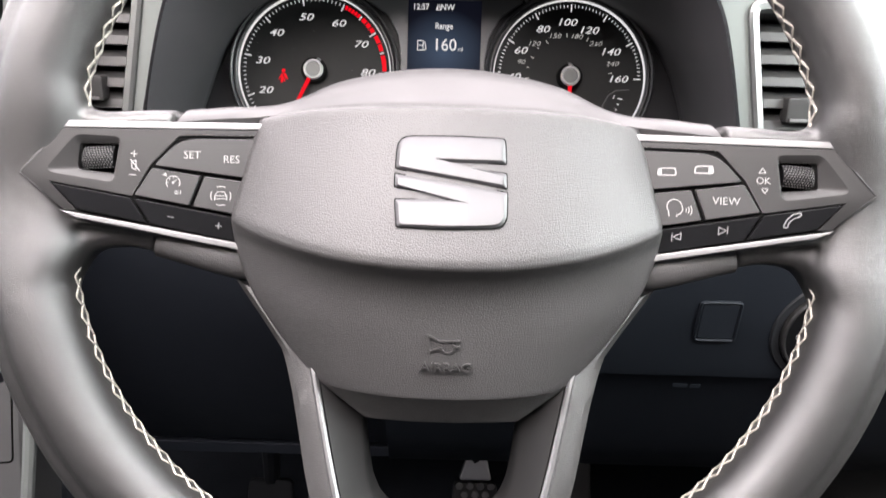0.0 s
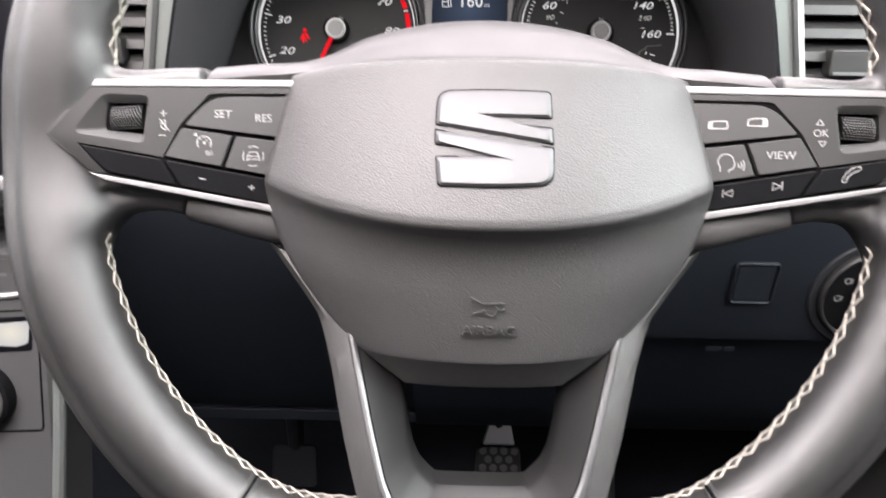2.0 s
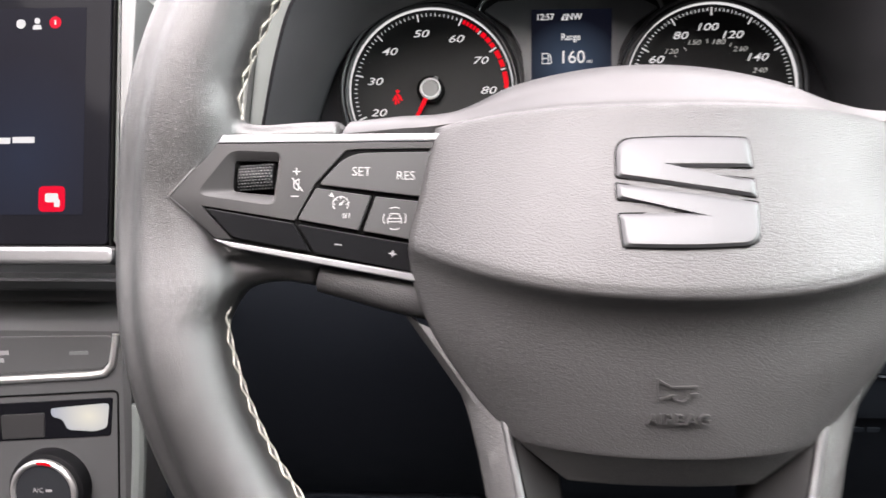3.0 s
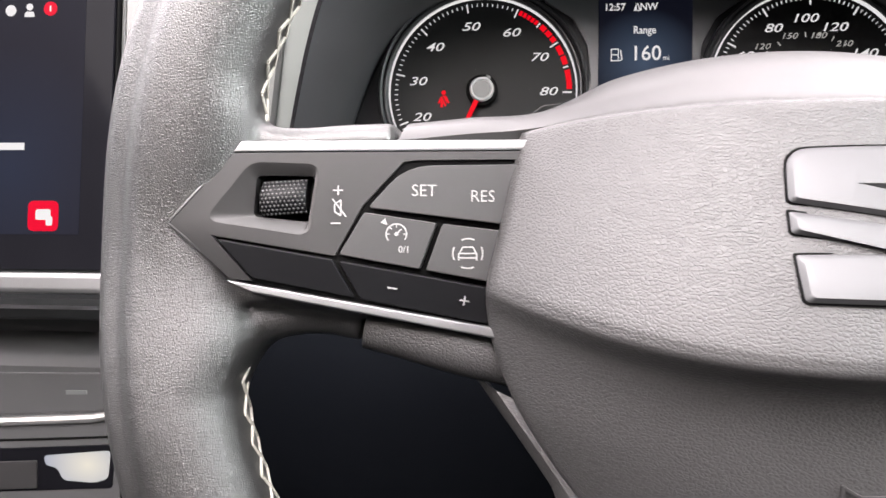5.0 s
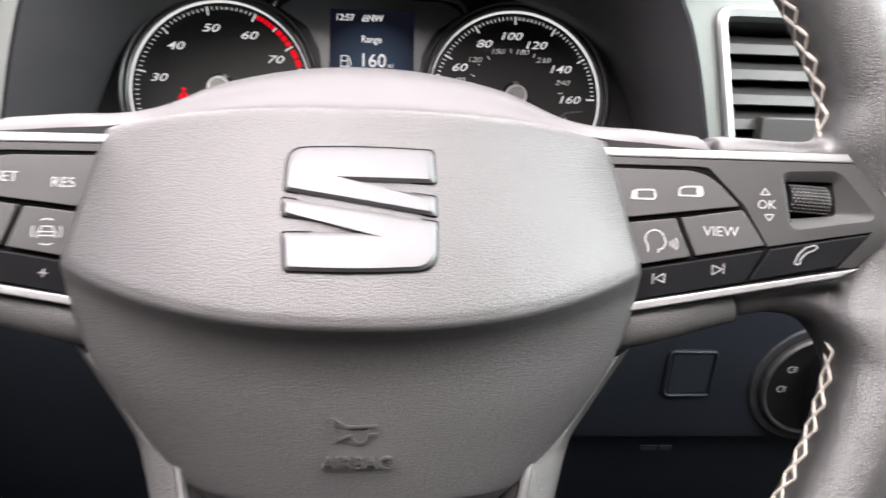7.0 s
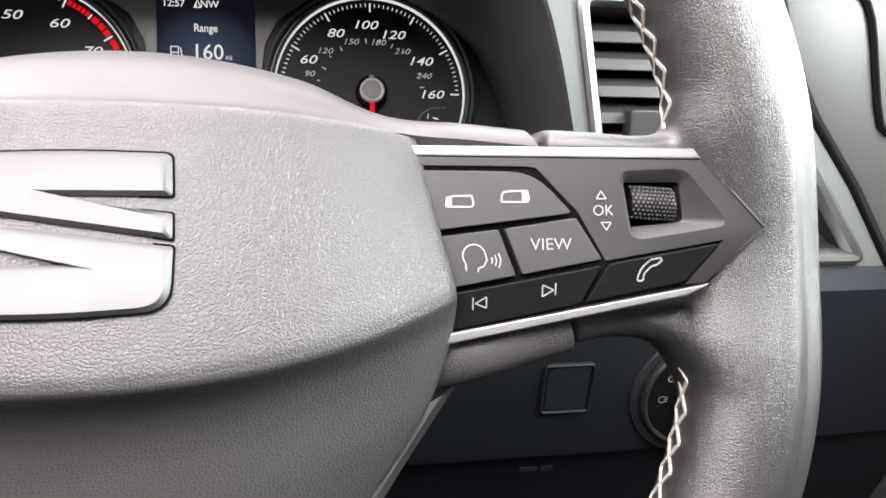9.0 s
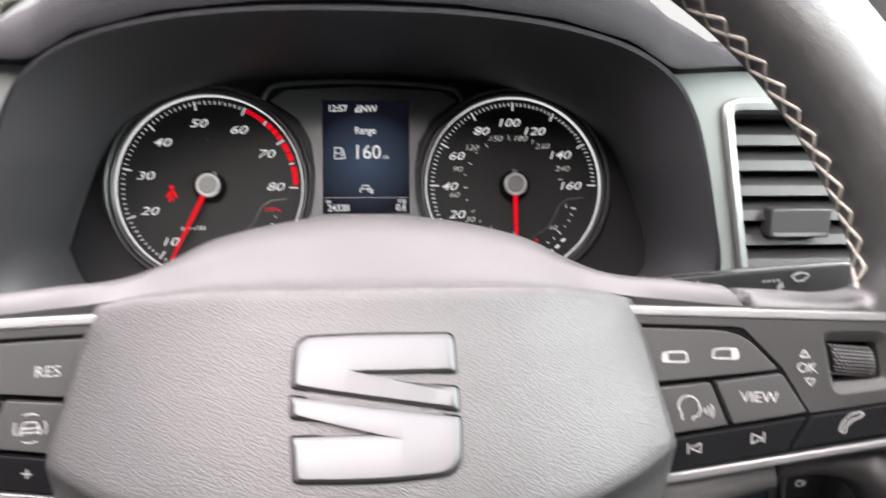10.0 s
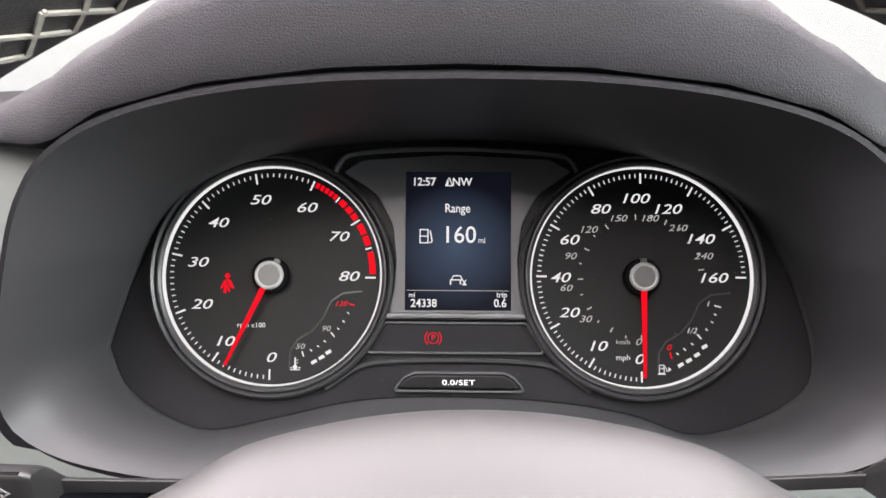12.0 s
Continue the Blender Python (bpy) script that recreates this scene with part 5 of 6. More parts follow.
def vent(poly, slats, y0, y1, tab_x):
    v = thing("air_vent", FASCIA_POSE, "grey slatted air vent in a bright silver frame", "air vent", group="dashboard air vents")
    o = fillet(poly, 0.014, 6)
    i = inset(o, 0.0095)
    n = len(o)
    prof = [(0.0, -0.004), (0.0008, 0.0022), (0.0030, 0.0036), (0.0068, 0.0030), (0.0095, -0.004)]
    rows = [[(*p, h) for p in inset(o, d)] for d, h in prof]
    part("frame", loft([r + r[:1] for r in rows]), VENT_SILVER, v, "bright satin silver frame")
    part("throat", loft([[(*p, -0.003) for p in i + i[:1]], [(*p, -0.008) for p in inset(i, 0.002) + inset(i, 0.002)[:1]], [(*p, -0.060) for p in inset(i, 0.006) + inset(i, 0.006)[:1]]]), GREY_PLASTIC, v, "grey plastic throat")
    # block that closes the throat; the depth's shade is in its near-black colour
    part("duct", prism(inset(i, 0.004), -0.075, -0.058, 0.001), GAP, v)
    for k in range(slats):
        y = y0 + (y1 - y0) * k / (slats - 1)
        def cut(yy):
            xs_ = []
            for j in range(n):
                a, b = i[j - 1], i[j]
                if (a[1] - yy) * (b[1] - yy) < 0:
                    xs_.append(a[0] + (b[0] - a[0]) * (yy - a[1]) / (b[1] - a[1]))
            return (min(xs_), max(xs_)) if len(xs_) > 1 else None
        ends = cut(y)
        if not ends:
            continue
        x0, x1 = ends[0] + 0.001, ends[1] - 0.001
        rows = []
        for x in (x0, x1):
            rows.append([(x, y - 0.0048, -0.010), (x, y - 0.0052, -0.0092), (x, y - 0.0046, -0.0084), (x, y + 0.0010, -0.0100), (x, y + 0.0046, -0.0150), (x, y + 0.0075, -0.034), (x, y + 0.0062, -0.034), (x, y + 0.0020, -0.0150)])
        part("slat", loft(rows, True, True), GREY_PLASTIC, v)
        if k == 3:
            tx = tab_x
            part("slider_tab", moved(prism(fillet([(tx - 0.0175, y - 0.0140), (tx + 0.0190, y - 0.0140), (tx + 0.0190, y + 0.0030), (tx - 0.0175, y + 0.0030)], 0.0025, 4), -0.012, -0.0015, 0.001), lambda a, b, c: (a, b, c)), GREY_PLASTIC, v, "grey slider tab on a slat")
            part("slider_line", bar(tx - 0.0150, y - 0.0120, tx + 0.0165, y - 0.0120, 0.0020, -0.0016, -0.0008), SATIN_METAL, v)
    for k in range(4):
        x = min(p[0] for p in i) + (max(p[0] for p in i) - min(p[0] for p in i)) * (k + 0.6) / 4.4
        part("guide_vane", box(x - 0.0008, x + 0.0008, -0.110, 0.0, -0.056, -0.036, 0.0004), GAP, v)
    return v


vent(VENT_R, 9, -0.0125, -0.128, 0.2435)
vent(VENT_L, 7, -0.0125, -0.096, -0.251)

# dark side of the dashboard beyond the vent, and the part below the fascia
edge = [(0.300, 0.785), (0.303, 0.768), (0.315, 0.731), (0.336, 0.697), (0.369, 0.657), (0.406, 0.603), (0.420, 0.585), (0.424, 0.560)]
end_rows = []
for x0, z in edge:
    y = 0.505 - (0.75 - z) * 0.2126 - 0.002
    end_rows.append([(x0, y + 0.012, z), (x0 + 0.0005, y + 0.002, z), (x0 + 0.003, y - 0.0005, z)] + [(x0 + 0.006 + (0.495 - x0) * k / 6, y - 0.001 - 0.006 * (k / 6) ** 2, z) for k in range(7)])
part("end_panel", loft(end_rows), END_SKIN, dash, "smooth light grey end panel")
part("end_gap", tube([(x0 - 0.002, 0.505 - (0.75 - z) * 0.2126 + 0.0006, z) for x0, z in edge[1:-1]], 0.0022, 6), GAP, dash)
seam = smooth_line([(0.326, 0.775, 0), (0.341, 0.768, 0), (0.360, 0.753, 0), (0.379, 0.69, 0), (0.404, 0.708, 0), (0.445, 0.655, 0)], 24)
part("door_seam", tube([(p.x, 0.5015 - (0.75 - p.y) * 0.2126, p.y) for p in seam], 0.0026, 6), GAP, dash)

knee = []
for z, y in ((0.612, 0.500), (0.610, 0.474), (0.600, 0.462), (0.500, 0.462), (0.490, 0.464), (0.486, 0.472), (0.400, 0.490), (0.344, 0.520), (0.326, 0.550)):
    knee.append([(x, y + 0.02 * max(0, (abs(x - 0.1) - 0.22)) ** 1, z) for x in (-0.045, 0.0, 0.1, 0.2, 0.3, 0.4, 0.47)])
part("knee_panel", loft(knee), KNEE, dash, "hard black panel below the wheel")
side_knee = [[(x, y, z) for x in (-0.285, -0.16, -0.045)] for z, y in ((0.612, 0.505), (0.606, 0.490), (0.590, 0.484), (0.50, 0.497), (0.42, 0.518), (0.36, 0.540), (0.330, 0.556))]
part("side_knee_panel", loft(side_knee), KNEE, dash, "black panel that leans back beside the column")
part("knee_panel_under", box(-0.285, 0.47, 0.562, 0.95, 0.306, 0.318, 0.002), KNEE, dash)
blank = thing("blanking_cover", pose(0.1990, 0.4612, 0.5415, 90, 0, 0), "small square black blanking cover in the knee panel", "cover")
sq = fillet([(-0.0145, -0.0160), (0.0145, -0.0160), (0.0145, 0.0160), (-0.0145, 0.0160)], 0.003, 4)
part("plate", prism(inset(sq, 0.0014), -0.004, 0.0006, 0.0006), KNEE, blank)
part("surround", frame_ring(inset(sq, -0.0012), inset(sq, 0.0008), -0.004, 0.0016, 0.0009), KNEE, blank)
for k, (x0, w) in enumerate(((0.178, 0.011), (0.191, 0.008))):
    part("embossed_bar", moved(bar(x0, 0.4795, x0 + w, 0.4795, 0.0035, 0, 0.0006), lambda x, y, h: (x, 0.4655 - h, y)), KNEE, dash)

lights = thing("light_switch", pose(0.2835, 0.4615, 0.5335, 90, 0, 0), "round black light switch with small white symbols in the knee panel", "switch")
part("well", ring(0, 0, 0.0375, 0.0440, -0.006, 0.0012, 64, 0.001), DASH_PLASTIC, lights)
part("rim_ring", ring(0, 0, 0.0340, 0.0372, -0.006, 0.0050, 64, 0.0012), BUTTON, lights, "satin ring")
part("face", disc(0, 0, 0.0342, -0.006, 0.0030, 64, 0.0006), BUTTON_DARK, lights)
part("grip", moved(box(-0.0075, 0.0075, -0.026, 0.026, 0.002, 0.016, 0.003), lambda x, y, z: (x, y, z)), BUTTON_DARK, lights, "raised grip bar")
marks = []
for deg in (184, 148):
    x, y = 0.0245 * math.cos(radians(deg)), 0.0245 * math.sin(radians(deg))
    marks += [arc(x, y, 0.0022, 60, 300, 0.0007, 0.0031, 0.0032, 10), bar(x + 0.0012, y + 0.0015, x + 0.0036, y + 0.0015, 0.0006, 0.0031, 0.0032), bar(x + 0.0012, y, x + 0.0036, y, 0.0006, 0.0031, 0.0032), bar(x + 0.0012, y - 0.0015, x + 0.0036, y - 0.0015, 0.0006, 0.0031, 0.0032)]
part("symbol_print", join(*marks), LEGEND, lights)

# ---------------------------------------------------------------- steering column and stalks
column = thing("steering_column", WHEEL, "black plastic steering column shroud behind the wheel", "steering column")
rows = []
for h, a, b0, b1 in ((-0.058, 0.040, -0.045, 0.030), (-0.070, 0.058, -0.060, 0.036), (-0.110, 0.066, -0.070, 0.038), (-0.180, 0.070, -0.080, 0.030), (-0.27, 0.074, -0.090, 0.020)):
    rows.append([(x, y, h) for x, y in fillet([(-a, b0), (a, b0), (a, b1), (-a, b1)], 0.020, 5)])
part("shroud", loft(rows, True, True), DASH_PLASTIC, column)


def stalk(side, label):
    s = thing("control_stalk", pose(-0.003, 0.408, 0.6848 if side < 0 else 0.6815, 0, 0 if side < 0 else -4.0, 0), label, "stalk", group="column stalks")
    # a flattened lever: its top face leans to the driver
    prof = fillet([(-0.0082, 0.0100), (0.002, 0.0060), (0.010, -0.003), (0.007, -0.0105), (-0.0080, -0.0100)], 0.003, 4)
    tip = 0.1352 if side < 0 else 0.1310
    rows = []
    for x, k, dy, dz in ((0.060, 0.26, 0.008, -0.006), (tip - 0.002, 0.28, 0.008, -0.006), (tip - 0.0016, 0.30, 0.008, -0.006), (tip - 0.0004, 0.62, 0.002, -0.001), (tip, 0.84, 0.0, 0.0), (tip + 0.0010, 0.94, 0, 0), (tip + 0.0030, 1.0, 0, 0), (0.185, 1.04, 0, 0.0010), (0.212, 1.0, 0, 0.0015), (0.217, 0.86, 0, 0.0015)):
        rows.append([(side * x, y * k + dy, z * k + dz) for y, z in prof])
    part("lever", loft(rows, True, True), STALK, s, "black lever")
    part("top_edge", tube([(side * x, -0.0070, 0.0090 + 0.0003 * k) for k, x in enumerate((tip + 0.003, 0.15, 0.185, 0.212))], 0.0006, 6), GLOSS_BLACK, s)

    def on_front(x, y, h):
        return (side * x + (0.0022 if side > 0 else 0.0), -0.0088 - h, y)
    m = []
    if side < 0:
        for d, cx in ((1, 0.1512), (-1, 0.1440)):
            o = [(cx - 0.0026 * d, 0.0040), (cx - 0.0002 * d, 0.0040), (cx - 0.0002 * d, 0.0052), (cx + 0.0030 * d, 0.0030), (cx - 0.0002 * d, 0.0008), (cx - 0.0002 * d, 0.0020), (cx - 0.0026 * d, 0.0020)]
            m.append(("arrow_symbol", frame_ring(o, inset(o, 0.0006), 0.0, 0.0002, 0.00002)))
    else:
        for text, x, y in (("HIGH", 0.1352, 0.0062), ("LOW", 0.1366, 0.0020), ("INT", 0.1374, -0.0022)):
            m.append(("legend", words(text, x, y, 0.0024, 0.0, sx=1.0, bold=0.01)))
        m.append(("arrow_symbol", join(bar(0.1432, -0.0022, 0.1432, 0.0058, 0.0014, 0, 0.0002), prism([(0.1414, 0.0056), (0.1450, 0.0056), (0.1432, 0.0080)], 0, 0.0002, 0.00002))))
        m.append(("washer_symbol", join(arc(0.1905, 0.0015, 0.0060, 50, 130, 0.0009, 0, 0.0002, 8), arc(0.1905, 0.0015, 0.0022, 50, 130, 0.0009, 0, 0.0002, 6), bar(0.1865, 0.0061, 0.1891, 0.0033, 0.0009, 0, 0.0002), bar(0.1945, 0.0061, 0.1919, 0.0033, 0.0009, 0, 0.0002))))
        m.append(("lever_symbol", join(bar(0.1795, -0.0036, 0.1815, 0.0012, 0.0018, 0, 0.0002), prism([(0.1798, 0.0012), (0.1836, 0.0008), (0.1824, 0.0040)], 0, 0.0002, 0.00002))))
        m.append(("ring_symbol", arc(0.1880, -0.0030, 0.0016, 0, 360, 0.0009, 0, 0.0002, 10)))
        m += [("dash_symbol", bar(0.1735 + 0.0022 * k, 0.0040, 0.1741 + 0.0022 * k, 0.0052, 0.0008, 0, 0.0002)) for k in range(4)]
    for nm, geo in m:
        part(nm, moved(geo, on_front), LEGEND, s, "white print")
    return s


stalk(-1, "black indicator stalk with a white double arrow symbol beside the wheel")
stalk(1, "black wiper stalk with white wiper settings beside the wheel")

# ---------------------------------------------------------------- the centre stack
SCREEN = axes(-0.3, 0.435, 0.693, 27)
screen = thing("touchscreen", SCREEN, "dark glossy touchscreen with small lit icons beside the steering wheel", "touchscreen")
part("glass", prism(fillet(mm([(28.5, 88), (28.5, -57.5), (-165, -57.5), (-165, 88)]), 0.003, 3), -0.010, 0.0, 0.0006), GLOSS_BLACK, screen, "glossy black glass")
lit = part("lit_area", prism(mm([(14.5, 74), (14.5, -41), (-150, -41), (-150, 74)]), -0.001, 0.0002, 0.0001), TOUCH, screen, "dark blue lit area")
part("phone_icon", arc(-0.0228, 0.0652, 0.0019, 0, 360, 0.0016, 0.0003, 0.0004, 16), PRINT, lit)
part("profile_icon", join(disc(-0.0134, 0.0668, 0.0017, 0.0003, 0.0004, 14, 0.00002), prism(fillet(mm([(-16.2, 62.0), (-10.6, 62.0), (-11.4, 64.6), (-15.4, 64.6)]), 0.0008, 2), 0.0003, 0.0004, 0.00002)), PRINT, lit)
part("caption_bar", bar(-0.0400, 0.0, -0.0275, 0.0, 0.0034, 0.0003, 0.0004), PRINT, lit)
part("caption_bar", bar(-0.0262, 0.0004, -0.0136, 0.0004, 0.0034, 0.0003, 0.0004), PRINT, lit)
part("round_alert", disc(-0.0030, 0.0658, 0.0034, 0.0003, 0.0004, 24, 0.00002), TILE_RED, lit, "round red alert")
part("alert_mark", bar(-0.0030, 0.0645, -0.0030, 0.0672, 0.0008, 0.0004, 0.0005), PRINT, lit)
sqr = fillet(mm([(-10.6, -25.2), (4.4, -25.2), (4.4, -39.4), (-10.6, -39.4)]), 0.003, 4)
part("red_tile", prism(sqr, 0.0003, 0.0004, 0.00002), TILE_RED, lit, "red app tile")
part("tile_mark", join(prism(fillet(mm([(-6.8, -29.2), (0.6, -29.2), (0.6, -34.2), (-6.8, -34.2)]), 0.001, 2), 0.0004, 0.0005, 0.00002), prism(fillet(mm([(-1.6, -32.5), (1.6, -32.5), (1.6, -36.8), (-1.6, -36.8)]), 0.0008, 2), 0.0004, 0.0006, 0.00002)), PRINT, lit)
part("silver_ledge", moved(box(-0.170, 0.034, -0.0685, -0.0585, -0.012, 0.0045, 0.002), lambda x, y, z: (x, y, z)), SATIN_METAL, screen, "bright silver strip under the screen")
part("side_bezel", moved(box(0.0290, 0.0300, -0.058, 0.086, -0.012, -0.001, 0.0004), lambda x, y, z: (x, y, z)), GAP, screen)
part("side_pillar", prism(fillet(mm([(30.5, 84), (42, 84), (36.5, -57), (30.5, -57)]), 0.002, 3), -0.030, -0.002, 0.002), END_SKIN, screen, "silver-grey pillar beside the screen")

STACK = axes(-0.3027, 0.4207, 0.526, 18)
stack = thing("climate_panel", STACK, "grey climate panel with rotary knob and lit readout below the touchscreen", "climate panel")
body = []
for y, h in ((0.116, -0.035), (0.100, -0.022), (0.085, -0.022), (0.0800, -0.020), (0.0790, -0.006), (0.0772, -0.004), (0.0725, -0.004), (0.0710, -0.006), (0.0700, -0.026), (0.0600, -0.026), (0.0580, -0.017), (0.0510, -0.004), (0.0465, 0.0), (-0.10, 0.0), (-0.17, 0.004), (-0.30, 0.02)):
    body.append([(-0.20, y + 0.0, h), (0.0, y, h), (0.012 - 0.05 * max(0, -y), y, h), (0.0155 - 0.05 * max(0, -y), y, h - 0.003), (0.016 - 0.05 * max(0, -y), y, h - 0.05)])
part("body", loft(body), CONSOLE, stack, "dark grey plastic body")
part("key_strip", prism(fillet(mm([(6, 44), (3.5, 27), (-2, 22.5), (-140, 14), (-140, 41)]), 0.003, 3), -0.004, 0.0008, 0.0006), CONSOLE, stack, "flat grey key strip")
part("key_strip_trim", tube([(0.0088, 0.045, 0.0006), (0.0070, 0.034, 0.0006), (0.0048, 0.0250, 0.0006), (0.0, 0.0200, 0.0006), (-0.008, 0.0184, 0.0006), (-0.07, 0.0142, 0.0006), (-0.14, 0.0098, 0.0006)], 0.0024, 8), BRIGHT_TRIM, stack, "silver trim line")
part("key_legend", bar(-0.022, 0.0325, -0.010, 0.0329, 0.0022, 0.0008, 0.0010), FASCIA, stack)
for x, y in ((-0.0615, 0.0312), (-0.0650, 0.0262)):
    part("key_legend", bar(x - 0.026, y, x, y + 0.0012, 0.0028, 0.0008, 0.0010), LEGEND, stack)
o = fillet(mm([(7.5, 8.5), (3, -80), (-140, -88), (-140, -1)]), 0.004, 4)
part("field_groove", frame_ring(inset(o, -0.0006), inset(o, 0.0006), -0.003, 0.0006, 0.0002), GAP, stack)
part("readout_window", prism(fillet(mm([(4, 4), (1, -21), (-140, -31), (-140, -6)]), 0.002, 3), -0.003, 0.0006, 0.0004), GLOSS_BLACK, stack)
# outline follows the lit display and the reflection painted with it
part("readout", prism(fillet(mm([(1.6, 0.6), (-0.8, -15.6), (-9, -18.2), (-27, -17.4), (-29.5, -10.5), (-36.6, -9.0), (-37.2, -3.6)]), 0.003, 4), 0.0004, 0.0009, 0.0002), READOUT_GLARE, stack, "lit readout with a bright reflection painted into its glow")
for x0 in (-0.0700, -0.1040):
    part("key", prism(fillet([(x0, -0.0085), (x0 + 0.029, -0.0065), (x0 + 0.028, -0.0225), (x0, -0.0245)], 0.001, 2), 0.0004, 0.0014, 0.0004), BUTTON, stack)
knob = part("temperature_knob", disc(-0.0385, -0.0545, 0.0250, 0.0, 0.010, 64, 0.003), BUTTON_DARK, stack, "rotary temperature knob")
part("knob_ring", ring(-0.0385, -0.0545, 0.0180, 0.0214, 0.006, 0.0135, 64, 0.0012), BRIGHT_TRIM, knob, "silver ring")
part("knob_face", disc(-0.0385, -0.0545, 0.0186, 0.006, 0.0118, 64, 0.0006), DASH_PLASTIC, knob)
part("knob_split", bar(-0.0565, -0.0640, -0.0205, -0.0625, 0.0006, 0.0118, 0.0120), GAP, knob)
part("knob_legend", join(words("A/C", -0.0420, -0.0530, 0.0030, 0.0119, sx=1.0), bar(-0.0370, -0.0530, -0.0330, -0.0530, 0.0016, 0.0119, 0.0120), words("A/C", -0.0400, -0.0680, 0.0030, 0.0119, sx=0.8)), LEGEND, knob)
part("knob_lamp", bar(-0.0430, -0.0735, -0.0375, -0.0733, 0.0020, 0.0117, 0.0121), RED_PRINT, knob, "small red lamp")
part("knob_red_mark", arc(-0.0385, -0.0545, 0.0199, 70, 96, 0.0018, 0.0133, 0.0137, 6), RED_PRINT, knob)
console = thing("console_trim", STACK, "tall silver-grey trim bar down the side of the centre console", "trim")
part("bar", tube([(0.0205, 0.0, 0.0), (0.0195, -0.03, 0.001), (0.0165, -0.075, 0.003), (0.0120, -0.13, 0.006), (0.005, -0.21, 0.012), (0.0, -0.30, 0.02)], 0.0045, 10), FASCIA, console)

# ---------------------------------------------------------------- foot well
brake = thing("brake_pedal", pose(0.049, 0.70, 0.099, 62, 0, 0), "brake pedal with a worn ribbed metal pad on a steel arm", "pedal")
part("pad", prism(fillet([(-0.030, -0.030), (0.030, -0.030), (0.028, 0.026), (-0.028, 0.026)], 0.008, 4), -0.006, 0.004, 0.002), RUBBER, brake, "black rubber pad")
studs = [disc(-0.020 + 0.0135 * i + (0.0067 if j % 2 else 0), -0.022 + 0.011 * j, 0.0048, 0.003, 0.0062, 12, 0.001) for i in range(4) for j in range(5) if -0.024 < -0.020 + 0.0135 * i + (0.0067 if j % 2 else 0) < 0.025]
part("studs", join(*studs), SATIN_METAL, brake, "round studs")
part("arm_foot", prism(fillet([(-0.021, 0.029), (0.021, 0.029), (0.015, 0.058), (-0.012, 0.058)], 0.004, 3), -0.006, 0.004, 0.002), ALUMINIUM, brake, "bare metal foot of the arm")
part("lever_arm", tube([(0.0, 0.024, -0.010), (0.0, 0.055, -0.004), (0.0, 0.16, 0.05), (0.0, 0.24, 0.15)], 0.009, 10), DASH_PLASTIC, brake)
gas = thing("accelerator_pedal", pose(0.175, 0.70, 0.120, 58, 0, 0), "long black accelerator pedal with a metal edge hinged at the floor", "pedal")
part("pad", prism(fillet([(-0.022, -0.070), (0.022, -0.070), (0.020, 0.060), (-0.020, 0.060)], 0.008, 4), -0.008, 0.004, 0.002), RUBBER, gas)
part("lever_arm", tube([(0, -0.060, -0.010), (0, -0.10, -0.06), (0, -0.1, -0.11)], 0.008, 8), RUBBER, gas)
clutch = thing("clutch_pedal", pose(-0.214, 0.70, 0.095, 62, 0, 0), "clutch pedal with a black rubber pad on a black arm", "pedal")
part("pad", prism(fillet([(-0.030, -0.028), (0.030, -0.028), (0.028, 0.026), (-0.028, 0.026)], 0.008, 4), -0.006, 0.004, 0.002), DASH_PLASTIC, clutch)
part("lever_arm", tube([(0.0, 0.022, -0.004), (0.0, 0.055, 0.002), (0.0, 0.16, 0.06), (0.0, 0.24, 0.16)], [0.010, 0.012, 0.011, 0.011], 10), DASH_PLASTIC, clutch)

# ---------------------------------------------------------------- the cabin round it
solid("floor", box(-1.25, 0.55, -1.60, 0.80, -0.05, 0.0, 0.01), CARPET, "black carpeted car floor", "floor", "structure")
toe = loft([[(x, 0.66, -0.02) for x in (-1.25, 0.55)], [(x, 0.90, 0.10) for x in (-1.25, 0.55)], [(x, 0.98, 0.30) for x in (-1.25, 0.55)], [(x, 1.00, 0.69) for x in (-1.25, 0.55)], [(x, 1.06, 0.69) for x in (-1.25, 0.55)], [(x, 1.06, -0.05) for x in (-1.25, 0.55)]])
solid("wall_front", toe, CARPET, "dark carpeted front bulkhead below the windscreen", "wall", "structure", smooth=False)


def door_wall(name, x, sign, label):
    """A door side with its window opening, its sill and its pillars."""
    o = [(-1.60, 0.0), (1.06, 0.0), (1.06, 0.74), (0.36, 1.24), (0.28, 1.28), (-1.60, 1.28)]
    h = [(-0.16, 0.80), (0.62, 0.79), (0.22, 1.20), (-0.13, 1.20)]
    bm = bmesh.new()
    edges = []
    for loop in (o, h):
        vs = [bm.verts.new((x, a, b)) for a, b in loop]
        edges += [bm.edges.new((vs[i - 1], vs[i])) for i in range(len(vs))]
    bmesh.ops.triangle_fill(bm, use_beauty=True, use_dissolve=False, edges=edges)
    ext = bmesh.ops.extrude_face_region(bm, geom=bm.faces[:])
    bmesh.ops.translate(bm, verts=[v for v in ext["geom"] if isinstance(v, bmesh.types.BMVert)], vec=(sign * 0.05, 0, 0))
    bmesh.ops.recalc_face_normals(bm, faces=bm.faces)
    me = bpy.data.meshes.new(name)
    bm.to_mesh(me)
    bm.free()
    return solid(name, me, DOOR_SKIN, label, "wall", "structure", smooth=False)


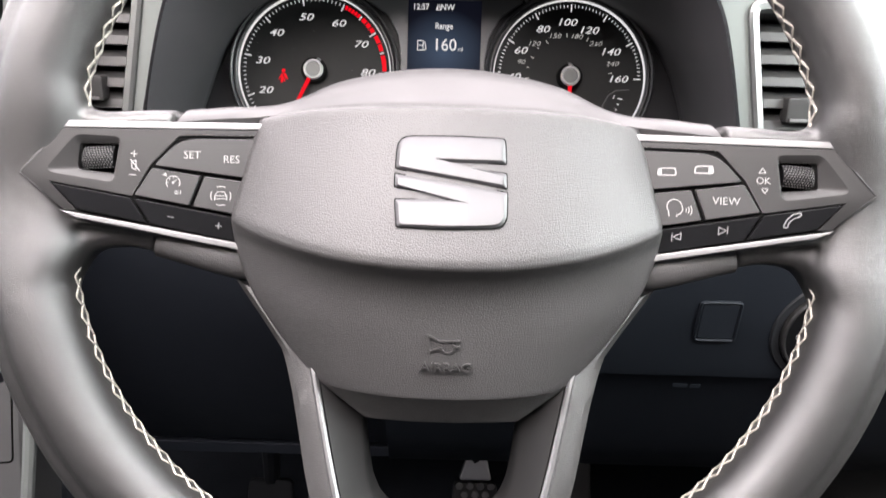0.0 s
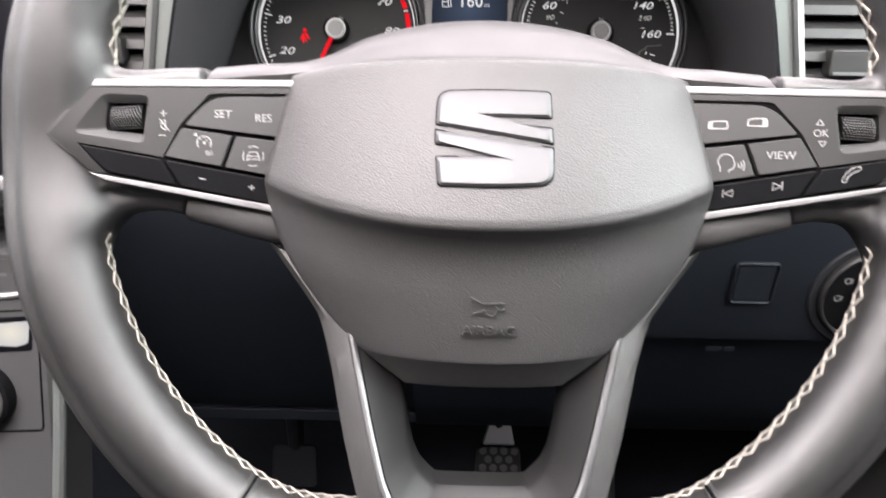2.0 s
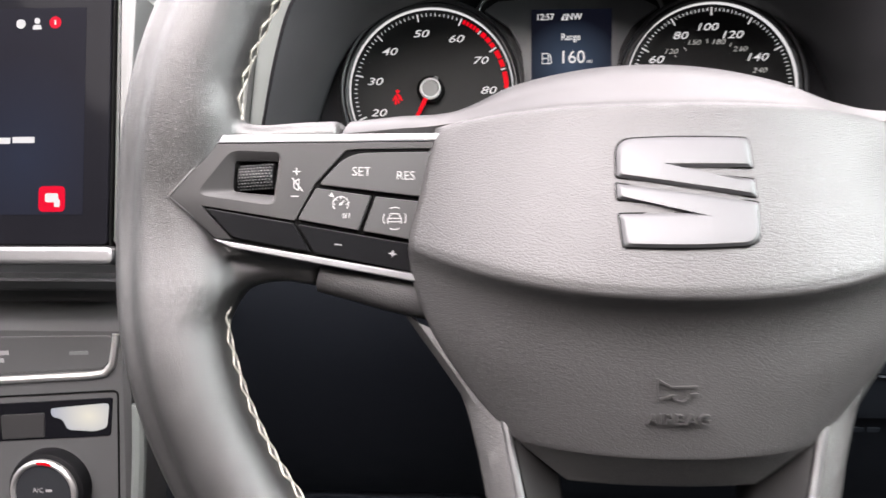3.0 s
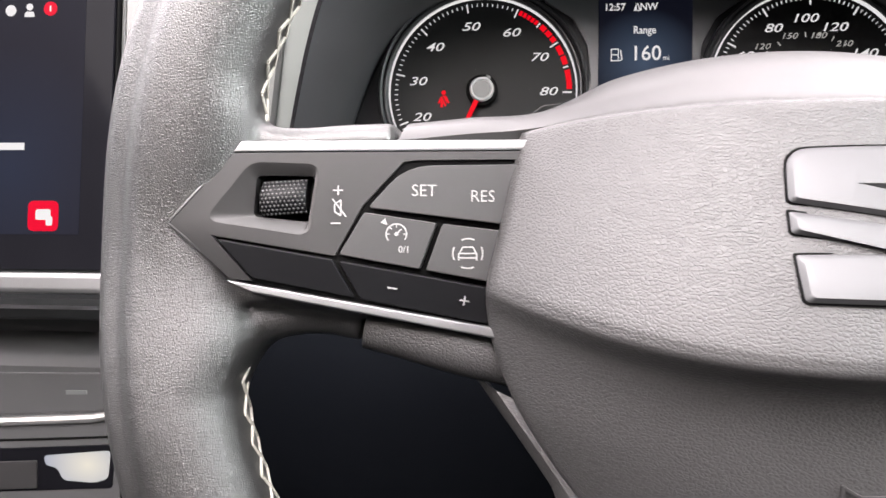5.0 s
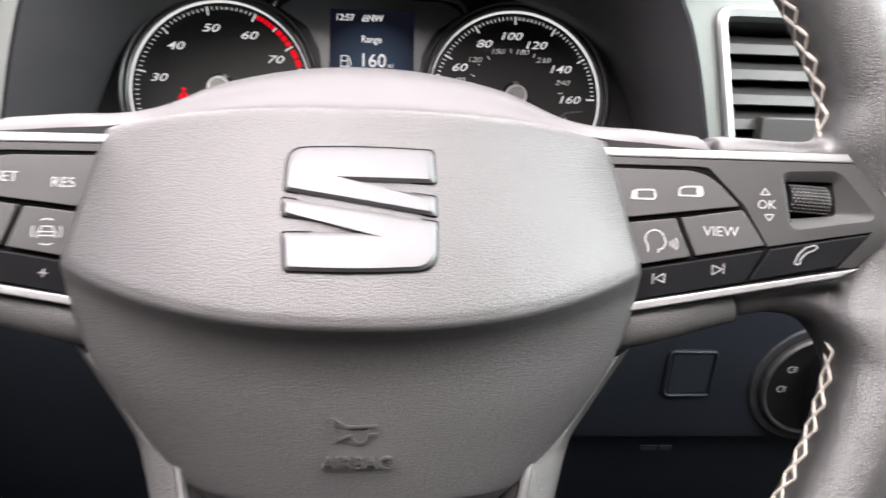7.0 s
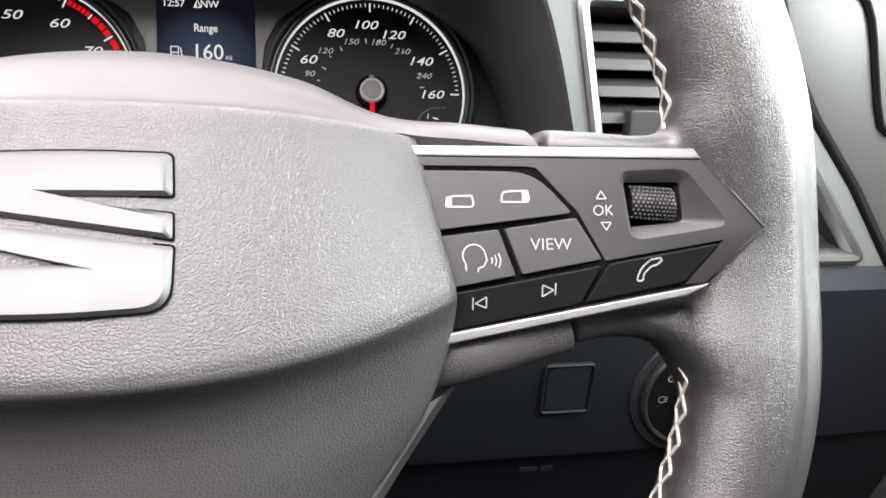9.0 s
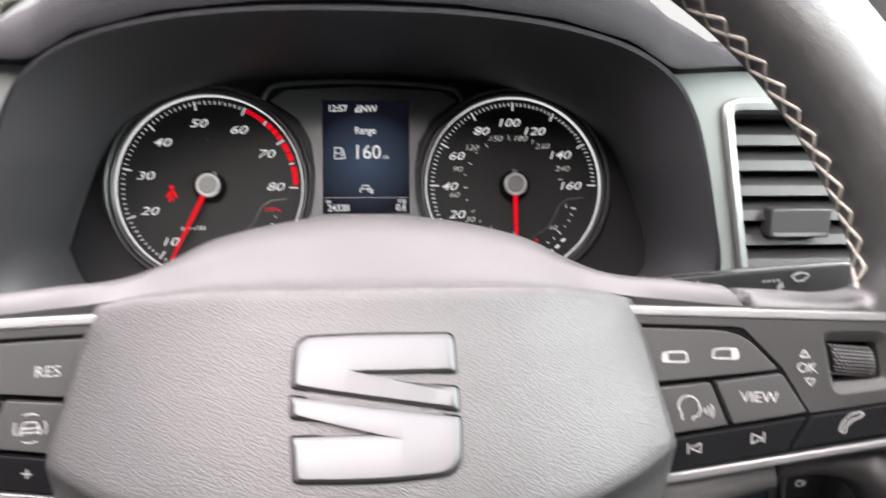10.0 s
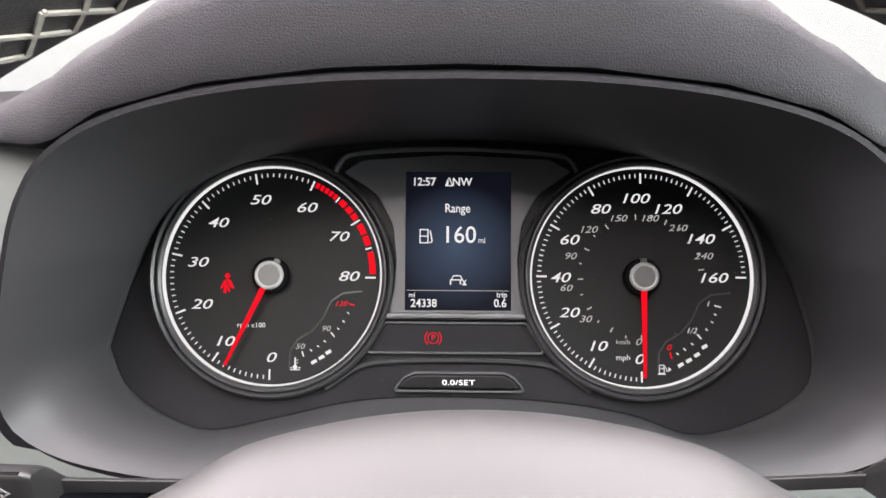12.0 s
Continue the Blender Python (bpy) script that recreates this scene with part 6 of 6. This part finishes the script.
door_wall("wall_right", 0.50, 1, "dark grained driver's door side with a window opening")
door_wall("wall_left", -1.20, -1, "dark grained passenger door side with a window opening")
solid("wall_back", box(-1.25, 0.55, -1.66, -1.60, 0.0, 1.28, 0.01), SEAT_CLOTH, "dark cloth rear end of the cabin", "wall", "structure")


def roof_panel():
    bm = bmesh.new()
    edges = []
    # the second loop is an unseen opening, added to let the overhead lamp in
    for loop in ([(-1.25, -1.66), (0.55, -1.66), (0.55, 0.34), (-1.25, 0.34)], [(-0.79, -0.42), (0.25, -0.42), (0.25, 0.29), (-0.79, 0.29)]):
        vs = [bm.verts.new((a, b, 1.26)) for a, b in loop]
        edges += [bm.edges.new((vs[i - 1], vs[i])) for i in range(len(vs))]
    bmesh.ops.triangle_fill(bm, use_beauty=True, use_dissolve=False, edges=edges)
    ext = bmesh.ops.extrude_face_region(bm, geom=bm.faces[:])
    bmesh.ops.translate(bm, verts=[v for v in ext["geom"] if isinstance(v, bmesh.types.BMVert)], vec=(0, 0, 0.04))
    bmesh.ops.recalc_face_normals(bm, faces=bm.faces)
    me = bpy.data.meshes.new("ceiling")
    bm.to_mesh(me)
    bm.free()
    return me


solid("ceiling", roof_panel(), HEADLINER, "pale cloth headliner with an opening added for overhead light", "ceiling", "structure", smooth=False)
pane = solid("window_1", loft([[(-1.20, 1.03, 0.69), (0.50, 1.03, 0.69)], [(-1.20, 0.34, 1.262), (0.50, 0.34, 1.262)], [(-1.20, 0.344, 1.266), (0.50, 0.344, 1.266)], [(-1.20, 1.034, 0.694), (0.50, 1.034, 0.694)]], False), GLASS, "clear windscreen glass", "window", "structure", smooth=False)
pane.visible_shadow = False
solid("ground", ([(-400, -400, -0.45), (400, -400, -0.45), (400, 400, -0.45), (-400, 400, -0.45)], [[0, 1, 2, 3]]), material("asphalt", (0.06, 0.06, 0.06), 0.9, grain=0.004, scale=60, vary=0.3, blotch=2), "grey asphalt ground outside the car", "ground", "structure")

# the bright overcast distance outside the windscreen
haze = glow("overcast_distance", (1.0, 0.95, 0.955), 1.1)
far = [[(9 * math.sin(radians(a)), 9 * math.cos(radians(a)), z) for a in range(-70, 71, 10)] for z in (-0.45, 9.0)]
solid("backdrop", loft(far), haze, "pale overcast distance outside the car", "backdrop", "structure")
